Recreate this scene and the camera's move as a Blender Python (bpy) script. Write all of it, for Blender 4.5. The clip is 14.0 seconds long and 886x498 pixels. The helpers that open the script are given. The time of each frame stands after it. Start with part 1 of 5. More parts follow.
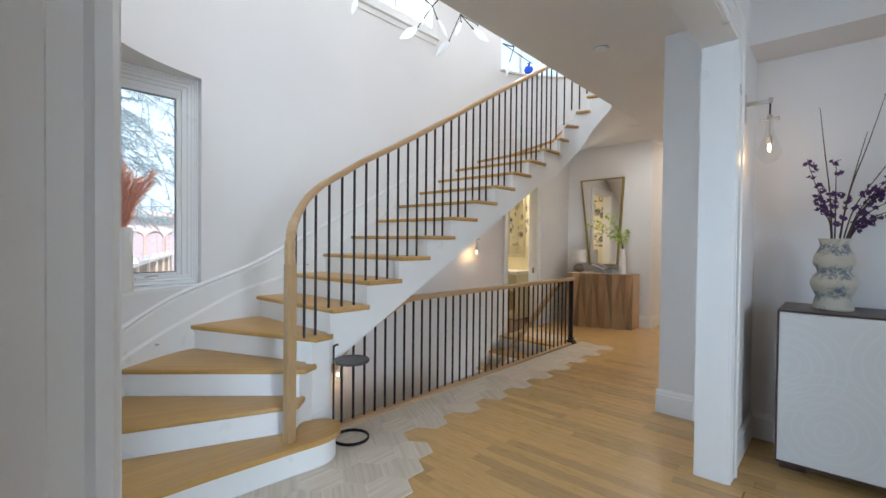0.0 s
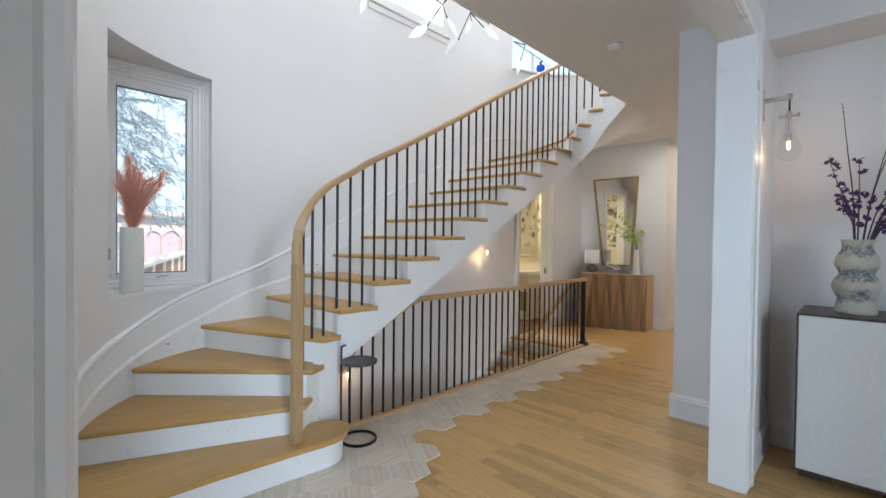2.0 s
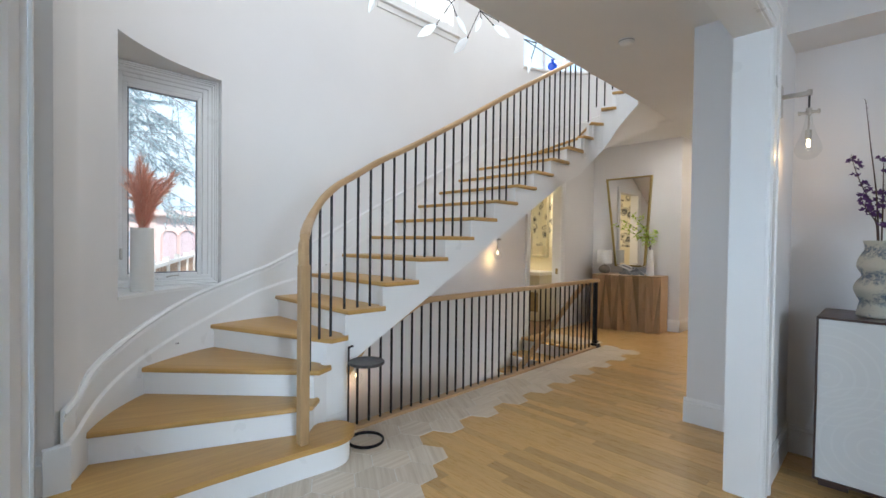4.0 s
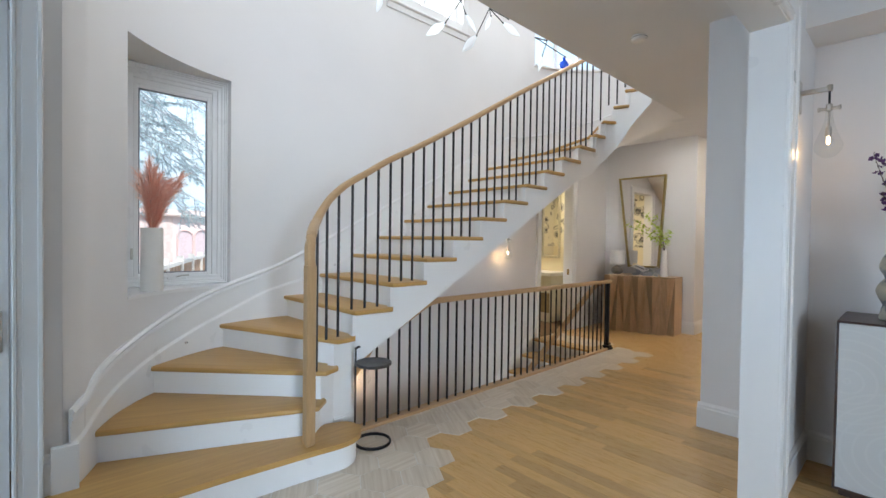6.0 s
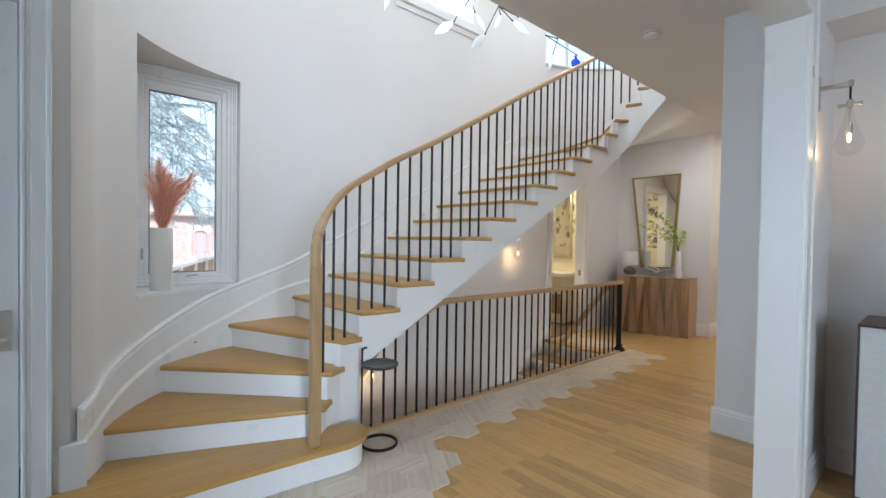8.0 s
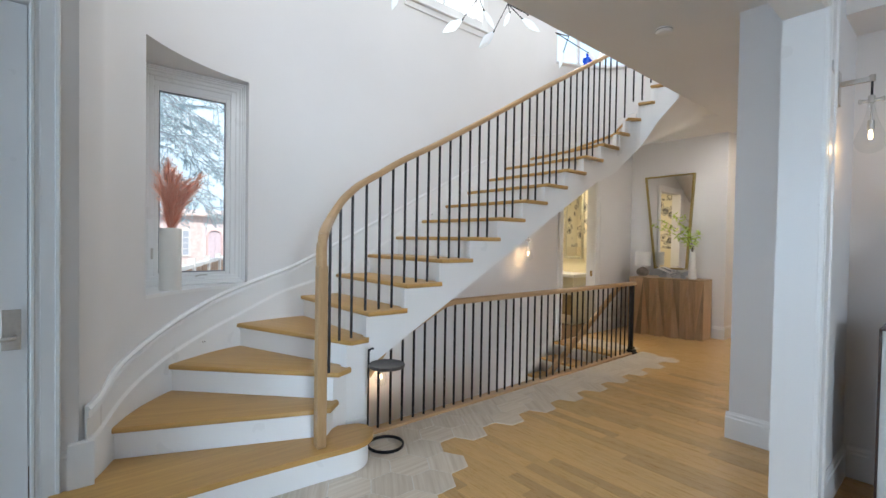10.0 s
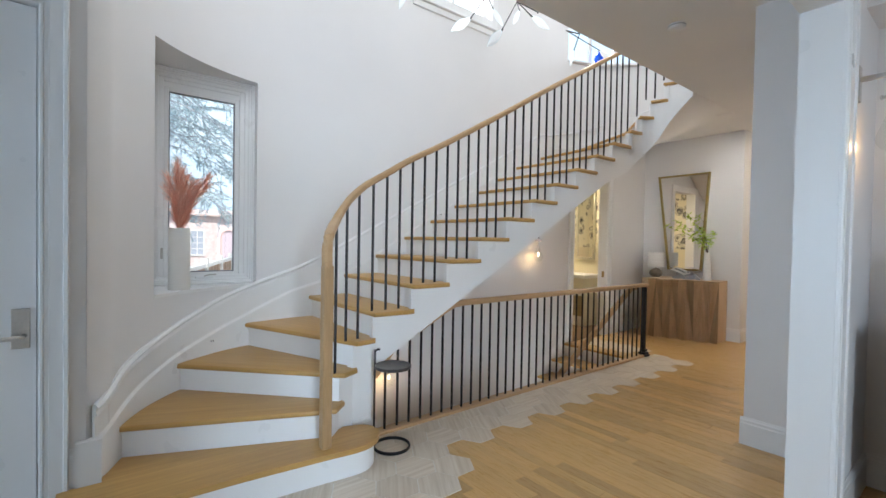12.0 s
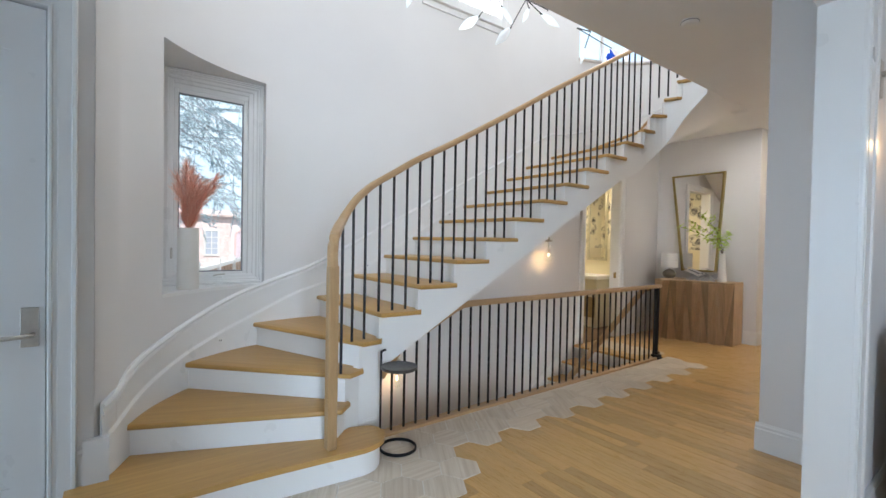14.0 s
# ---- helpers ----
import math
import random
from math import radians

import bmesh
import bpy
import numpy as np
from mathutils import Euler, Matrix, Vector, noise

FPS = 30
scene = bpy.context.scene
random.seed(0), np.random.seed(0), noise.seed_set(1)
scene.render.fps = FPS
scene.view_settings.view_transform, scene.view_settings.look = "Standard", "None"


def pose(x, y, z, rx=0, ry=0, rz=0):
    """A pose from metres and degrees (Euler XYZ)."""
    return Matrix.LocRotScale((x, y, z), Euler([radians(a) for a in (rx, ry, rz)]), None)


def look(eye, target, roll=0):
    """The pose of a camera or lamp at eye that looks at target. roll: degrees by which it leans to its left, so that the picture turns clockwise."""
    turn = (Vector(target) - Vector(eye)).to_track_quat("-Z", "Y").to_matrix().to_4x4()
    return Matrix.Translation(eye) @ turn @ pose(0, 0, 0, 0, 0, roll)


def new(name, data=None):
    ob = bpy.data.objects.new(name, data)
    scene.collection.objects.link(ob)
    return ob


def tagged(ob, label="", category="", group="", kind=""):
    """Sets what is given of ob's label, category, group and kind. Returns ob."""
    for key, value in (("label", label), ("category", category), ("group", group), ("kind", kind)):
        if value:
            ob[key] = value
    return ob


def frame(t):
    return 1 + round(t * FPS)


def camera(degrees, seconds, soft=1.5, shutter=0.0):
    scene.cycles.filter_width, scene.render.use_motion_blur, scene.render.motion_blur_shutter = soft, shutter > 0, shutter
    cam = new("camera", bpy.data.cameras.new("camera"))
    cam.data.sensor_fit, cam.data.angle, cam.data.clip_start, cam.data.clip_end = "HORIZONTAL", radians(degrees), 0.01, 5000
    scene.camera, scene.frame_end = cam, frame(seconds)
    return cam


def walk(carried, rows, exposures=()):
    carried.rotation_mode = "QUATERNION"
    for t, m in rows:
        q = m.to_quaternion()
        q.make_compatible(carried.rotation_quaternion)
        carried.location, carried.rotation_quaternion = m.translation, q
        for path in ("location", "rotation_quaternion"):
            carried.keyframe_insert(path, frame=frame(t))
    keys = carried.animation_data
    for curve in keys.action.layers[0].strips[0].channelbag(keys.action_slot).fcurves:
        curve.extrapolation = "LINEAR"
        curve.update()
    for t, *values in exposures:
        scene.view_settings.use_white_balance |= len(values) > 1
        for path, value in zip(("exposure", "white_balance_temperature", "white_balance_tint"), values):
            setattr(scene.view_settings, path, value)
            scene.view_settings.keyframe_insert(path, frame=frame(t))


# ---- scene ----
cam = camera(90.1, 14.0)
PATH = [
    (0, (-1.8669, -2.7419, 1.3707), -47.831, -0.925, 0.586),
    (2, (-1.8230, -2.7411, 1.3762), -46.201, -0.981, 0.660),
    (4, (-1.7791, -2.7403, 1.3808), -44.608, -1.025, 0.734),
    (6, (-1.7355, -2.7395, 1.3844), -43.042, -1.057, 0.808),
    (8, (-1.6919, -2.7387, 1.3871), -41.496, -1.076, 0.881),
    (10, (-1.6485, -2.7379, 1.3888), -39.962, -1.083, 0.955),
    (12, (-1.6052, -2.7371, 1.3895), -38.430, -1.077, 1.028),
    (14, (-1.5620, -2.7363, 1.3893), -36.894, -1.060, 1.101),
]


def eye_pose(eye, yaw, pitch, roll):
    y, p = radians(yaw), radians(pitch)
    ahead = Vector((-math.sin(y) * math.cos(p), math.cos(y) * math.cos(p), math.sin(p)))
    return look(eye, Vector(eye) + 2 * ahead, roll)


walk(cam, [(t, eye_pose(e, yw, p, r)) for t, e, yw, p, r in PATH])

# ---- light ----
world = bpy.data.worlds.new("world")
scene.world = world
world.use_nodes = True
wn = world.node_tree.nodes
sky = wn.new("ShaderNodeTexSky")
sky.sky_type, sky.sun_disc = "NISHITA", False
sky.sun_elevation, sky.sun_rotation = radians(48), radians(200)
world.node_tree.links.new(sky.outputs[0], wn["Background"].inputs[0])
wn["Background"].inputs[1].default_value = 0.15
sun = new("sun", bpy.data.lights.new("sun", "SUN"))
sun.data.energy, sun.data.angle, sun.data.color = 5.0, radians(4), (1, 0.95, 0.88)
sun.matrix_world = look((0, -4, 6), (0, 0, 0))


def area(name, m, sx, sy, watts, color):
    ob = new(name, bpy.data.lights.new(name, "AREA"))
    ob.data.shape, ob.data.size, ob.data.size_y, ob.data.energy, ob.data.color = "RECTANGLE", sx, sy, watts, color
    ob.matrix_world = m
    return ob


SOFT = (0.865, 0.93, 1.0)
COOL = (0.33, 0.57, 1.0)
area("upper_window_light", look((1.52, 1.17, 4.75), (1.35, -1.5, 3.4)), 1.0, 1.6, 50, SOFT)
area("landing_window_light", look((4.22, 0.72, 4.7), (1.2, -0.9, 3.4)), 1.1, 1.5, 52, SOFT)
# two added upper fills with no known windows, to even the stair wall
area("upper_front_fill", look((0.9, -2.62, 4.75), (0.9, 1.0, 2.4)), 3.0, 1.6, 22, SOFT)
area("upper_side_fill", look((-1.5, -0.9, 4.7), (1.2, -0.1, 1.6)), 1.3, 1.8, 28, SOFT)
area("room_window_light", look((-4.5, -4.9, 1.7), (1.0, -4.4, 1.2)), 3.0, 2.1, 46, COOL)
area("room_back_window_light", look((-2.7, -7.68, 1.7), (-0.9, 0.0, 1.0)), 1.1, 2.1, 62, (0.69, 0.835, 1.0)).data.spread = radians(78)
# added fill from an unseen foyer end, for risers and pier
area("entry_fill", look((-7.3, -0.96, 1.5), (1.0, -0.9, 1.0)), 1.5, 2.5, 100, (0.52, 0.74, 1.0))
area("passage_downlight", look((7.0, -1.05, 3.0), (7.0, -1.05, 0)), 0.3, 0.3, 18, (1.0, 0.84, 0.66))
# added fill at the hall ceiling, no fitting known here
area("hall_fill", look((4.8, -0.78, 3.03), (4.8, -0.78, 0)), 0.12, 0.12, 15, (1.0, 0.95, 0.90))
# added fill lamp, hidden in the well, brightens the lower steps
area("lower_stair_fill", look((1.1, 0.30, -1.35), (3.5, 0.55, -0.2)), 0.4, 0.3, 6.0, (0.86, 0.93, 1.0)).data.spread = radians(55)
area("powder_light", look((4.6, 2.0, 2.55), (4.6, 2.0, 0)), 0.3, 0.3, 26, (1.0, 0.88, 0.66))

# ---- materials ----


class Mat:
    """A small builder of node materials."""

    def __init__(self, name, rough=0.5, metal=0.0):
        self.m = bpy.data.materials.new(name)
        self.m.use_nodes = True
        self.t = self.m.node_tree
        self.b = self.t.nodes["Principled BSDF"]
        self.b.inputs["Roughness"].default_value, self.b.inputs["Metallic"].default_value = rough, metal

    def node(self, kind, **inputs):
        n = self.t.nodes.new(kind)
        for k, v in inputs.items():
            self.put(n, k.replace("_", " "), v)
        return n

    def put(self, n, key, v):
        if isinstance(v, bpy.types.NodeSocket):
            self.t.links.new(v, n.inputs[key])
        else:
            n.inputs[key].default_value = v

    def coords(self, scale=(1, 1, 1), turn=0.0, use="Object"):
        c = self.node("ShaderNodeTexCoord")
        mp = self.node("ShaderNodeMapping", Vector=c.outputs[use], Scale=scale)
        mp.inputs["Rotation"].default_value = (0, 0, turn)
        return mp.outputs[0]

    def noise(self, vec, scale, detail=4.0, rough=0.5):
        return self.node("ShaderNodeTexNoise", Vector=vec, Scale=scale, Detail=detail, Roughness=rough).outputs[0]

    def ramp(self, fac, stops):
        r = self.node("ShaderNodeValToRGB", Fac=fac)
        el = r.color_ramp.elements
        while len(el) < len(stops):
            el.new(0.5)
        for e, (p, c) in zip(el, stops):
            e.position, e.color = p, (*c, 1)
        return r.outputs[0]

    def mix(self, fac, a, b, kind="MIX"):
        n = self.t.nodes.new("ShaderNodeMix")
        n.data_type, n.blend_type = "RGBA", kind
        self.put(n, 0, fac)
        for i, v in ((6, a), (7, b)):
            self.put(n, i, (*v, 1) if isinstance(v, tuple) and len(v) == 3 else v)
        return n.outputs[2]

    def math(self, op, a, b=0.0):
        n = self.t.nodes.new("ShaderNodeMath")
        n.operation = op
        self.put(n, 0, a)
        self.put(n, 1, b)
        return n.outputs[0]

    def base(self, v):
        self.put(self.b, "Base Color", (*v, 1) if isinstance(v, tuple) else v)

    def bump(self, height, strength, dist=0.002):
        n = self.node("ShaderNodeBump", Height=height, Strength=strength, Distance=dist)
        self.put(self.b, "Normal", n.outputs[0])


def painted(name, color, rough, orange=0.10, vary=0.03):
    k = Mat(name, rough)
    v = k.coords()
    big = k.noise(v, 0.9, 3)
    lo = tuple(c * (1 - vary) for c in color)
    hi = tuple(min(1, c * (1 + vary)) for c in color)
    k.base(k.ramp(big, [(0.3, lo), (0.7, hi)]))
    k.bump(k.noise(v, 260, 3), orange, 0.0006)
    k.put(k.b, "Roughness", k.ramp(k.noise(v, 5, 4), [(0.3, (rough - 0.05,) * 3), (0.7, (rough + 0.06,) * 3)]))
    return k.m


def plain(name, color, rough=0.5, metal=0.0, vary=0.08, scale=12.0):
    k = Mat(name, rough, metal)
    v = k.coords()
    lo = tuple(c * (1 - vary) for c in color)
    hi = tuple(min(1, c * (1 + vary)) for c in color)
    k.base(k.ramp(k.noise(v, scale), [(0.3, lo), (0.7, hi)]))
    return k.m


def oak(name, light, dark, along="x", rough=0.38, per_piece=0.25, stretch=14.0, scale=1.0, streak=0.35):
    """Oak with long grain along one axis; pieces differ by a random tone."""
    k = Mat(name, rough)
    info = k.node("ShaderNodeObjectInfo")
    sc = {"x": (1, stretch, stretch), "y": (stretch, 1, stretch), "z": (stretch, stretch, 1)}[along]
    c = k.node("ShaderNodeTexCoord")
    shift = k.node("ShaderNodeVectorMath", **{})
    shift.operation = "ADD"
    k.t.links.new(c.outputs["Object"], shift.inputs[0])
    off = k.node("ShaderNodeCombineXYZ", X=k.math("MULTIPLY", info.outputs["Random"], 37.0), Y=k.math("MULTIPLY", info.outputs["Random"], 11.0))
    k.t.links.new(off.outputs[0], shift.inputs[1])
    mp = k.node("ShaderNodeMapping", Vector=shift.outputs[0], Scale=tuple(s * scale for s in sc))
    grain = k.noise(mp.outputs[0], 2.2, 7, 0.62)
    fine = k.noise(mp.outputs[0], 11, 5, 0.7)
    col = k.ramp(grain, [(0.28, dark), (0.5, tuple((a + b) / 2 for a, b in zip(light, dark))), (0.72, light)])
    col = k.mix(streak, col, k.ramp(fine, [(0.35, dark), (0.65, light)]))
    tone = k.ramp(info.outputs["Random"], [(0, (1 - per_piece,) * 3), (0.5, (1, 1, 1)), (1, (1 + per_piece * 0.3, 1 + per_piece * 0.22, 1 + per_piece * 0.1))])
    k.base(k.mix(1.0, col, tone, "MULTIPLY"))
    k.put(k.b, "Roughness", k.ramp(fine, [(0.3, (rough - 0.06,) * 3), (0.7, (rough + 0.08,) * 3)]))
    k.bump(fine, 0.12, 0.0008)
    return k.m


WALL = painted("wall_paint", (0.77, 0.76, 0.755), 0.62)
TRIM = painted("trim_paint", (0.82, 0.82, 0.815), 0.32, 0.05)
CEIL = painted("ceiling_paint", (0.80, 0.79, 0.775), 0.8)
OAK_FLOOR = oak("oak_floor", (0.65, 0.415, 0.172), (0.545, 0.335, 0.128), "y", 0.29, 0.24, 24.0, 0.6, 0.15)
OAK_TREAD = oak("oak_tread", (0.60, 0.358, 0.118), (0.41, 0.232, 0.066), "x", 0.36, 0.14, 22.0, 0.9)
OAK_STEP = oak("oak_lower_tread", (0.60, 0.358, 0.118), (0.41, 0.232, 0.066), "y", 0.36, 0.14, 22.0, 0.9)
OAK_RAIL = oak("oak_rail", (0.55, 0.36, 0.19), (0.43, 0.265, 0.13), "x", 0.36, 0.05, 8)
OAK_POST = oak("oak_post", (0.48, 0.31, 0.155), (0.34, 0.21, 0.10), "z", 0.36, 0.05, 8)
BLACK = plain("black_iron", (0.018, 0.018, 0.02), 0.45, 0.6)
GREY_IRON = plain("grey_iron", (0.07, 0.07, 0.075), 0.42, 0.7)
NICKEL = plain("brushed_nickel", (0.55, 0.52, 0.48), 0.32, 1.0, 0.05, 60)


def stone_tile():
    k = Mat("veined_stone", 0.42)
    info = k.node("ShaderNodeObjectInfo")
    c = k.node("ShaderNodeTexCoord")
    rot = k.node("ShaderNodeVectorRotate", Vector=c.outputs["Object"])
    rot.rotation_type = "Z_AXIS"
    turns = k.math("MULTIPLY", k.math("ROUND", k.math("MULTIPLY", info.outputs["Random"], 0.68)), 1.0472)
    k.put(rot, "Angle", k.math("SUBTRACT", turns, 1.0472))
    mp = k.node("ShaderNodeMapping", Vector=rot.outputs[0], Scale=(1.2, 26, 1))
    off = k.node("ShaderNodeVectorMath", **{})
    off.operation = "ADD"
    k.t.links.new(mp.outputs[0], off.inputs[0])
    k.t.links.new(k.node("ShaderNodeCombineXYZ", X=k.math("MULTIPLY", info.outputs["Random"], 50.0), Y=k.math("MULTIPLY", info.outputs["Random"], 90.0)).outputs[0], off.inputs[1])
    vein = k.noise(off.outputs[0], 1.6, 5, 0.6)
    col = k.ramp(vein, [(0.28, (0.58, 0.49, 0.39)), (0.5, (0.69, 0.605, 0.505)), (0.70, (0.77, 0.70, 0.61))])
    tone = k.ramp(info.outputs["Random"], [(0, (0.89, 0.875, 0.85)), (1, (1.01, 1.0, 0.98))])
    k.base(k.mix(1.0, col, tone, "MULTIPLY"))
    k.bump(vein, 0.05, 0.0006)
    return k.m


STONE = stone_tile()
GROUT = plain("grout", (0.74, 0.71, 0.66), 0.9)
SUBFLOOR = plain("floor_joint", (0.20, 0.12, 0.06), 0.8)


def clear_glass(name, tint=(1, 1, 1), rough=0.0):
    k = Mat(name, rough)
    k.base(tint)
    k.put(k.b, "Transmission Weight", 1.0)
    k.put(k.b, "IOR", 1.45)
    return k.m


GLASS = clear_glass("clear_glass")


def glow(name, color, strength):
    k = Mat(name, 0.4)
    k.base(color)
    k.put(k.b, "Emission Color", (*color, 1))
    k.put(k.b, "Emission Strength", strength)
    return k.m


# ---- mesh helpers ----


def part(name, bm, mat, parent=None, label="", smooth=False):
    me = bpy.data.meshes.new(name)
    bmesh.ops.recalc_face_normals(bm, faces=bm.faces)
    if smooth:
        for f in bm.faces:
            f.smooth = True
    bm.to_mesh(me)
    bm.free()
    if smooth:
        me.set_sharp_from_angle(angle=radians(35))
    me.materials.append(mat)
    ob = new(name, me)
    if parent:
        ob.parent = parent
    if label:
        ob["label"] = label
    return ob


def thing(name, place=(0, 0, 0), turn=0.0, label="", category="", group="", kind=""):
    ob = new(name)
    ob.empty_display_size = 0.1
    ob.matrix_world = pose(*place, 0, 0, turn)
    return tagged(ob, label, category, group, kind)


def box(bm, x0, y0, z0, x1, y1, z1, bevel=0.0, seg=1):
    vs = [bm.verts.new((x, y, z)) for x in (x0, x1) for y in (y0, y1) for z in (z0, z1)]
    quads = ((0, 1, 3, 2), (4, 6, 7, 5), (0, 4, 5, 1), (2, 3, 7, 6), (0, 2, 6, 4), (1, 5, 7, 3))
    fs = [bm.faces.new([vs[i] for i in q]) for q in quads]
    if bevel:
        es = list({e for f in fs for e in f.edges})
        bmesh.ops.bevel(bm, geom=es, offset=bevel, segments=seg, affect="EDGES", profile=0.5)
    return bm


def boxed(*a, **k):
    return box(bmesh.new(), *a, **k)


def prism(bm, pts, z0, z1):
    """An upright prism over a plan; z0 and z1 may be numbers or one value a corner."""
    n = len(pts)
    lo = z0 if hasattr(z0, "__len__") else [z0] * n
    hi = z1 if hasattr(z1, "__len__") else [z1] * n
    a = [bm.verts.new((x, y, z)) for (x, y), z in zip(pts, lo)]
    b = [bm.verts.new((x, y, z)) for (x, y), z in zip(pts, hi)]
    bm.faces.new(a[::-1])
    bm.faces.new(b)
    for i in range(n):
        bm.faces.new((a[i], a[(i + 1) % n], b[(i + 1) % n], b[i]))
    return bm


def sheet(bm, rows):
    """A grid of quads through rows of points."""
    vs = [[bm.verts.new(p) for p in r] for r in rows]
    for r0, r1 in zip(vs, vs[1:]):
        for i in range(len(r0) - 1):
            bm.faces.new((r0[i], r0[i + 1], r1[i + 1], r1[i]))
    return vs


def lathe(bm, profile, n=24, center=(0, 0), cap=True):
    """Turns (radius, z) pairs about an upright axis."""
    rings = []
    for r, z in profile:
        rings.append([bm.verts.new((center[0] + r * math.cos(2 * math.pi * i / n), center[1] + r * math.sin(2 * math.pi * i / n), z)) for i in range(n)])
    for a, b in zip(rings, rings[1:]):
        for i in range(n):
            bm.faces.new((a[i], a[(i + 1) % n], b[(i + 1) % n], b[i]))
    if cap:
        for r in (rings[0], rings[-1]):
            bm.faces.new(r)
    return bm


def sweep(bm, pts, section, up=(0, 0, 1), closed=False, cap=True, scale=None):
    """Carries a section (side, up) along a way of points."""
    pts = [Vector(p) for p in pts]
    n, rings = len(pts), []
    prev = None
    for i, p in enumerate(pts):
        a = pts[i - 1] if (i or closed) else p
        b = pts[(i + 1) % n] if (i < n - 1 or closed) else p
        d = (b - a).normalized()
        u = Vector(up)
        if abs(d.dot(u)) > 0.97 and prev is not None:
            side = prev - d * prev.dot(d)
        else:
            side = d.cross(u)
            if side.length < 1e-5:
                side = d.cross(Vector((0, 1, 0)))
            if prev is not None and abs(d.dot(u)) > 0.6:
                side = side.normalized() + 3 * (prev - d * prev.dot(d))
        side.normalize()
        prev = side
        nu = side.cross(d)
        k = scale[i] if scale else 1.0
        rings.append([bm.verts.new(p + side * s * k + nu * h * k) for s, h in section])
    m = len(section)
    for i in range(n if closed else n - 1):
        r0, r1 = rings[i], rings[(i + 1) % n]
        for j in range(m):
            bm.faces.new((r0[j], r0[(j + 1) % m], r1[(j + 1) % m], r1[j]))
    if cap and not closed:
        bm.faces.new(rings[0][::-1])
        bm.faces.new(rings[-1])
    return bm


def disc(r, n=8):
    return [(r * math.cos(2 * math.pi * i / n), r * math.sin(2 * math.pi * i / n)) for i in range(n)]


def spline(ctrl, steps=6):
    """A smooth way through points."""
    c = [Vector(p) for p in ctrl]
    out = []
    for i in range(len(c) - 1):
        p0, p1, p2, p3 = c[max(i - 1, 0)], c[i], c[i + 1], c[min(i + 2, len(c) - 1)]
        for k in range(steps):
            t = k / steps
            out.append(0.5 * ((2 * p1) + (p2 - p0) * t + (2 * p0 - 5 * p1 + 4 * p2 - p3) * t * t + (3 * p1 - p0 - 3 * p2 + p3) * t ** 3))
    return out + [c[-1]]


def arc(cx, cy, r, a0, a1, n):
    return [(cx + r * math.cos(radians(a0 + (a1 - a0) * i / n)), cy + r * math.sin(radians(a0 + (a1 - a0) * i / n))) for i in range(n + 1)]


# ---- plan ----
RISE, GO = 0.178, 0.3255
CEILING, UPPER = 3.05, 3.05 + 0.332
TOP = 5.9
LOW = (-0.275, -0.305, 1.32)      # turn at the foot of the stair: centre and wall radius
HIGH = (3.10, -0.47, 1.485)       # turn at its head
BACK = 1.015                      # face of the wall along the flight
FAR = 5.70
EDGE = -0.625                     # edge of the floor above


def wall_strip(name, plan, z0, z1, thick, mat, label, n_out=None):
    """A wall with thickness along a plan line; its face is on the line, its body on the left of it."""
    bm = bmesh.new()
    n = len(plan)
    outer = []
    for i, p in enumerate(plan):
        a, b = Vector(plan[max(i - 1, 0)]), Vector(plan[min(i + 1, n - 1)])
        d = (b - a).normalized()
        outer.append((p[0] - d.y * thick, p[1] + d.x * thick))
    lo = z0 if hasattr(z0, "__len__") else [z0] * n
    hi = z1 if hasattr(z1, "__len__") else [z1] * n
    rows = [[(*plan[i], lo[i]), (*plan[i], hi[i]), (*outer[i], hi[i]), (*outer[i], lo[i])] for i in range(n)]
    vs = [[bm.verts.new(q) for q in r] for r in rows]
    for a, b in zip(vs, vs[1:]):
        for j in range(4):
            bm.faces.new((a[j], a[(j + 1) % 4], b[(j + 1) % 4], b[j]))
    bm.faces.new(vs[0])
    bm.faces.new(vs[-1][::-1])
    ob = part(name, bm, mat, smooth=True)
    return tagged(ob, label, "wall", kind="structure")


def slab(name, pieces, mat, label, category="wall"):
    """One structure out of boxes that butt end to end."""
    bm = bmesh.new()
    for p in pieces:
        box(bm, *p)
    return tagged(part(name, bm, mat), label, category, kind="structure")


# ---- stair lines ----
# nosing of each tread: inner tip and outer end at the wall, in plan
def on_low(deg, r):
    return (LOW[0] + r * math.cos(radians(deg)), LOW[1] + r * math.sin(radians(deg)))


NOSE = {
    2: ((-0.44, -0.262), (-1.50, 0.185)),
    3: ((-0.348, -0.175), (-1.165, 0.66)),
    4: ((-0.236, -0.125), (-0.67, 0.965)),
    5: ((-0.100, -0.110), (-0.125, BACK)),
}
for i in range(6, 15):
    a = 0.208 + GO * (i - 6)
    NOSE[i] = ((a, -0.128), (a, BACK))
NOSE[14] = ((2.812, -0.130), (2.95, BACK))
NOSE[15] = ((3.117, -0.140), (3.62, 0.92))
NOSE[16] = ((3.256, -0.158), (4.12, 0.60))
NOSE[17] = ((3.365, -0.225), (4.44, 0.16))
NOSE[18] = ((3.405, -0.342), (4.56, -0.25))
NOSE[19] = ((3.440, -0.453), (4.58, -0.45))
NOSE[20] = ((3.450, -0.6255), (4.58, -0.6255))

low_arc = [(-1.625, -0.002)] + arc(LOW[0], LOW[1], LOW[2], 163, 90, 26)
high_arc = arc(HIGH[0], HIGH[1], HIGH[2], 90, 0, 20)


# ---- walls ----
# curved stair wall, with the window opening cut through its arc
WIN_A0, WIN_A1 = -1.305, -0.572
WIN_Z0, WIN_Z1 = 1.02, 2.62
WIN_B = 1.09


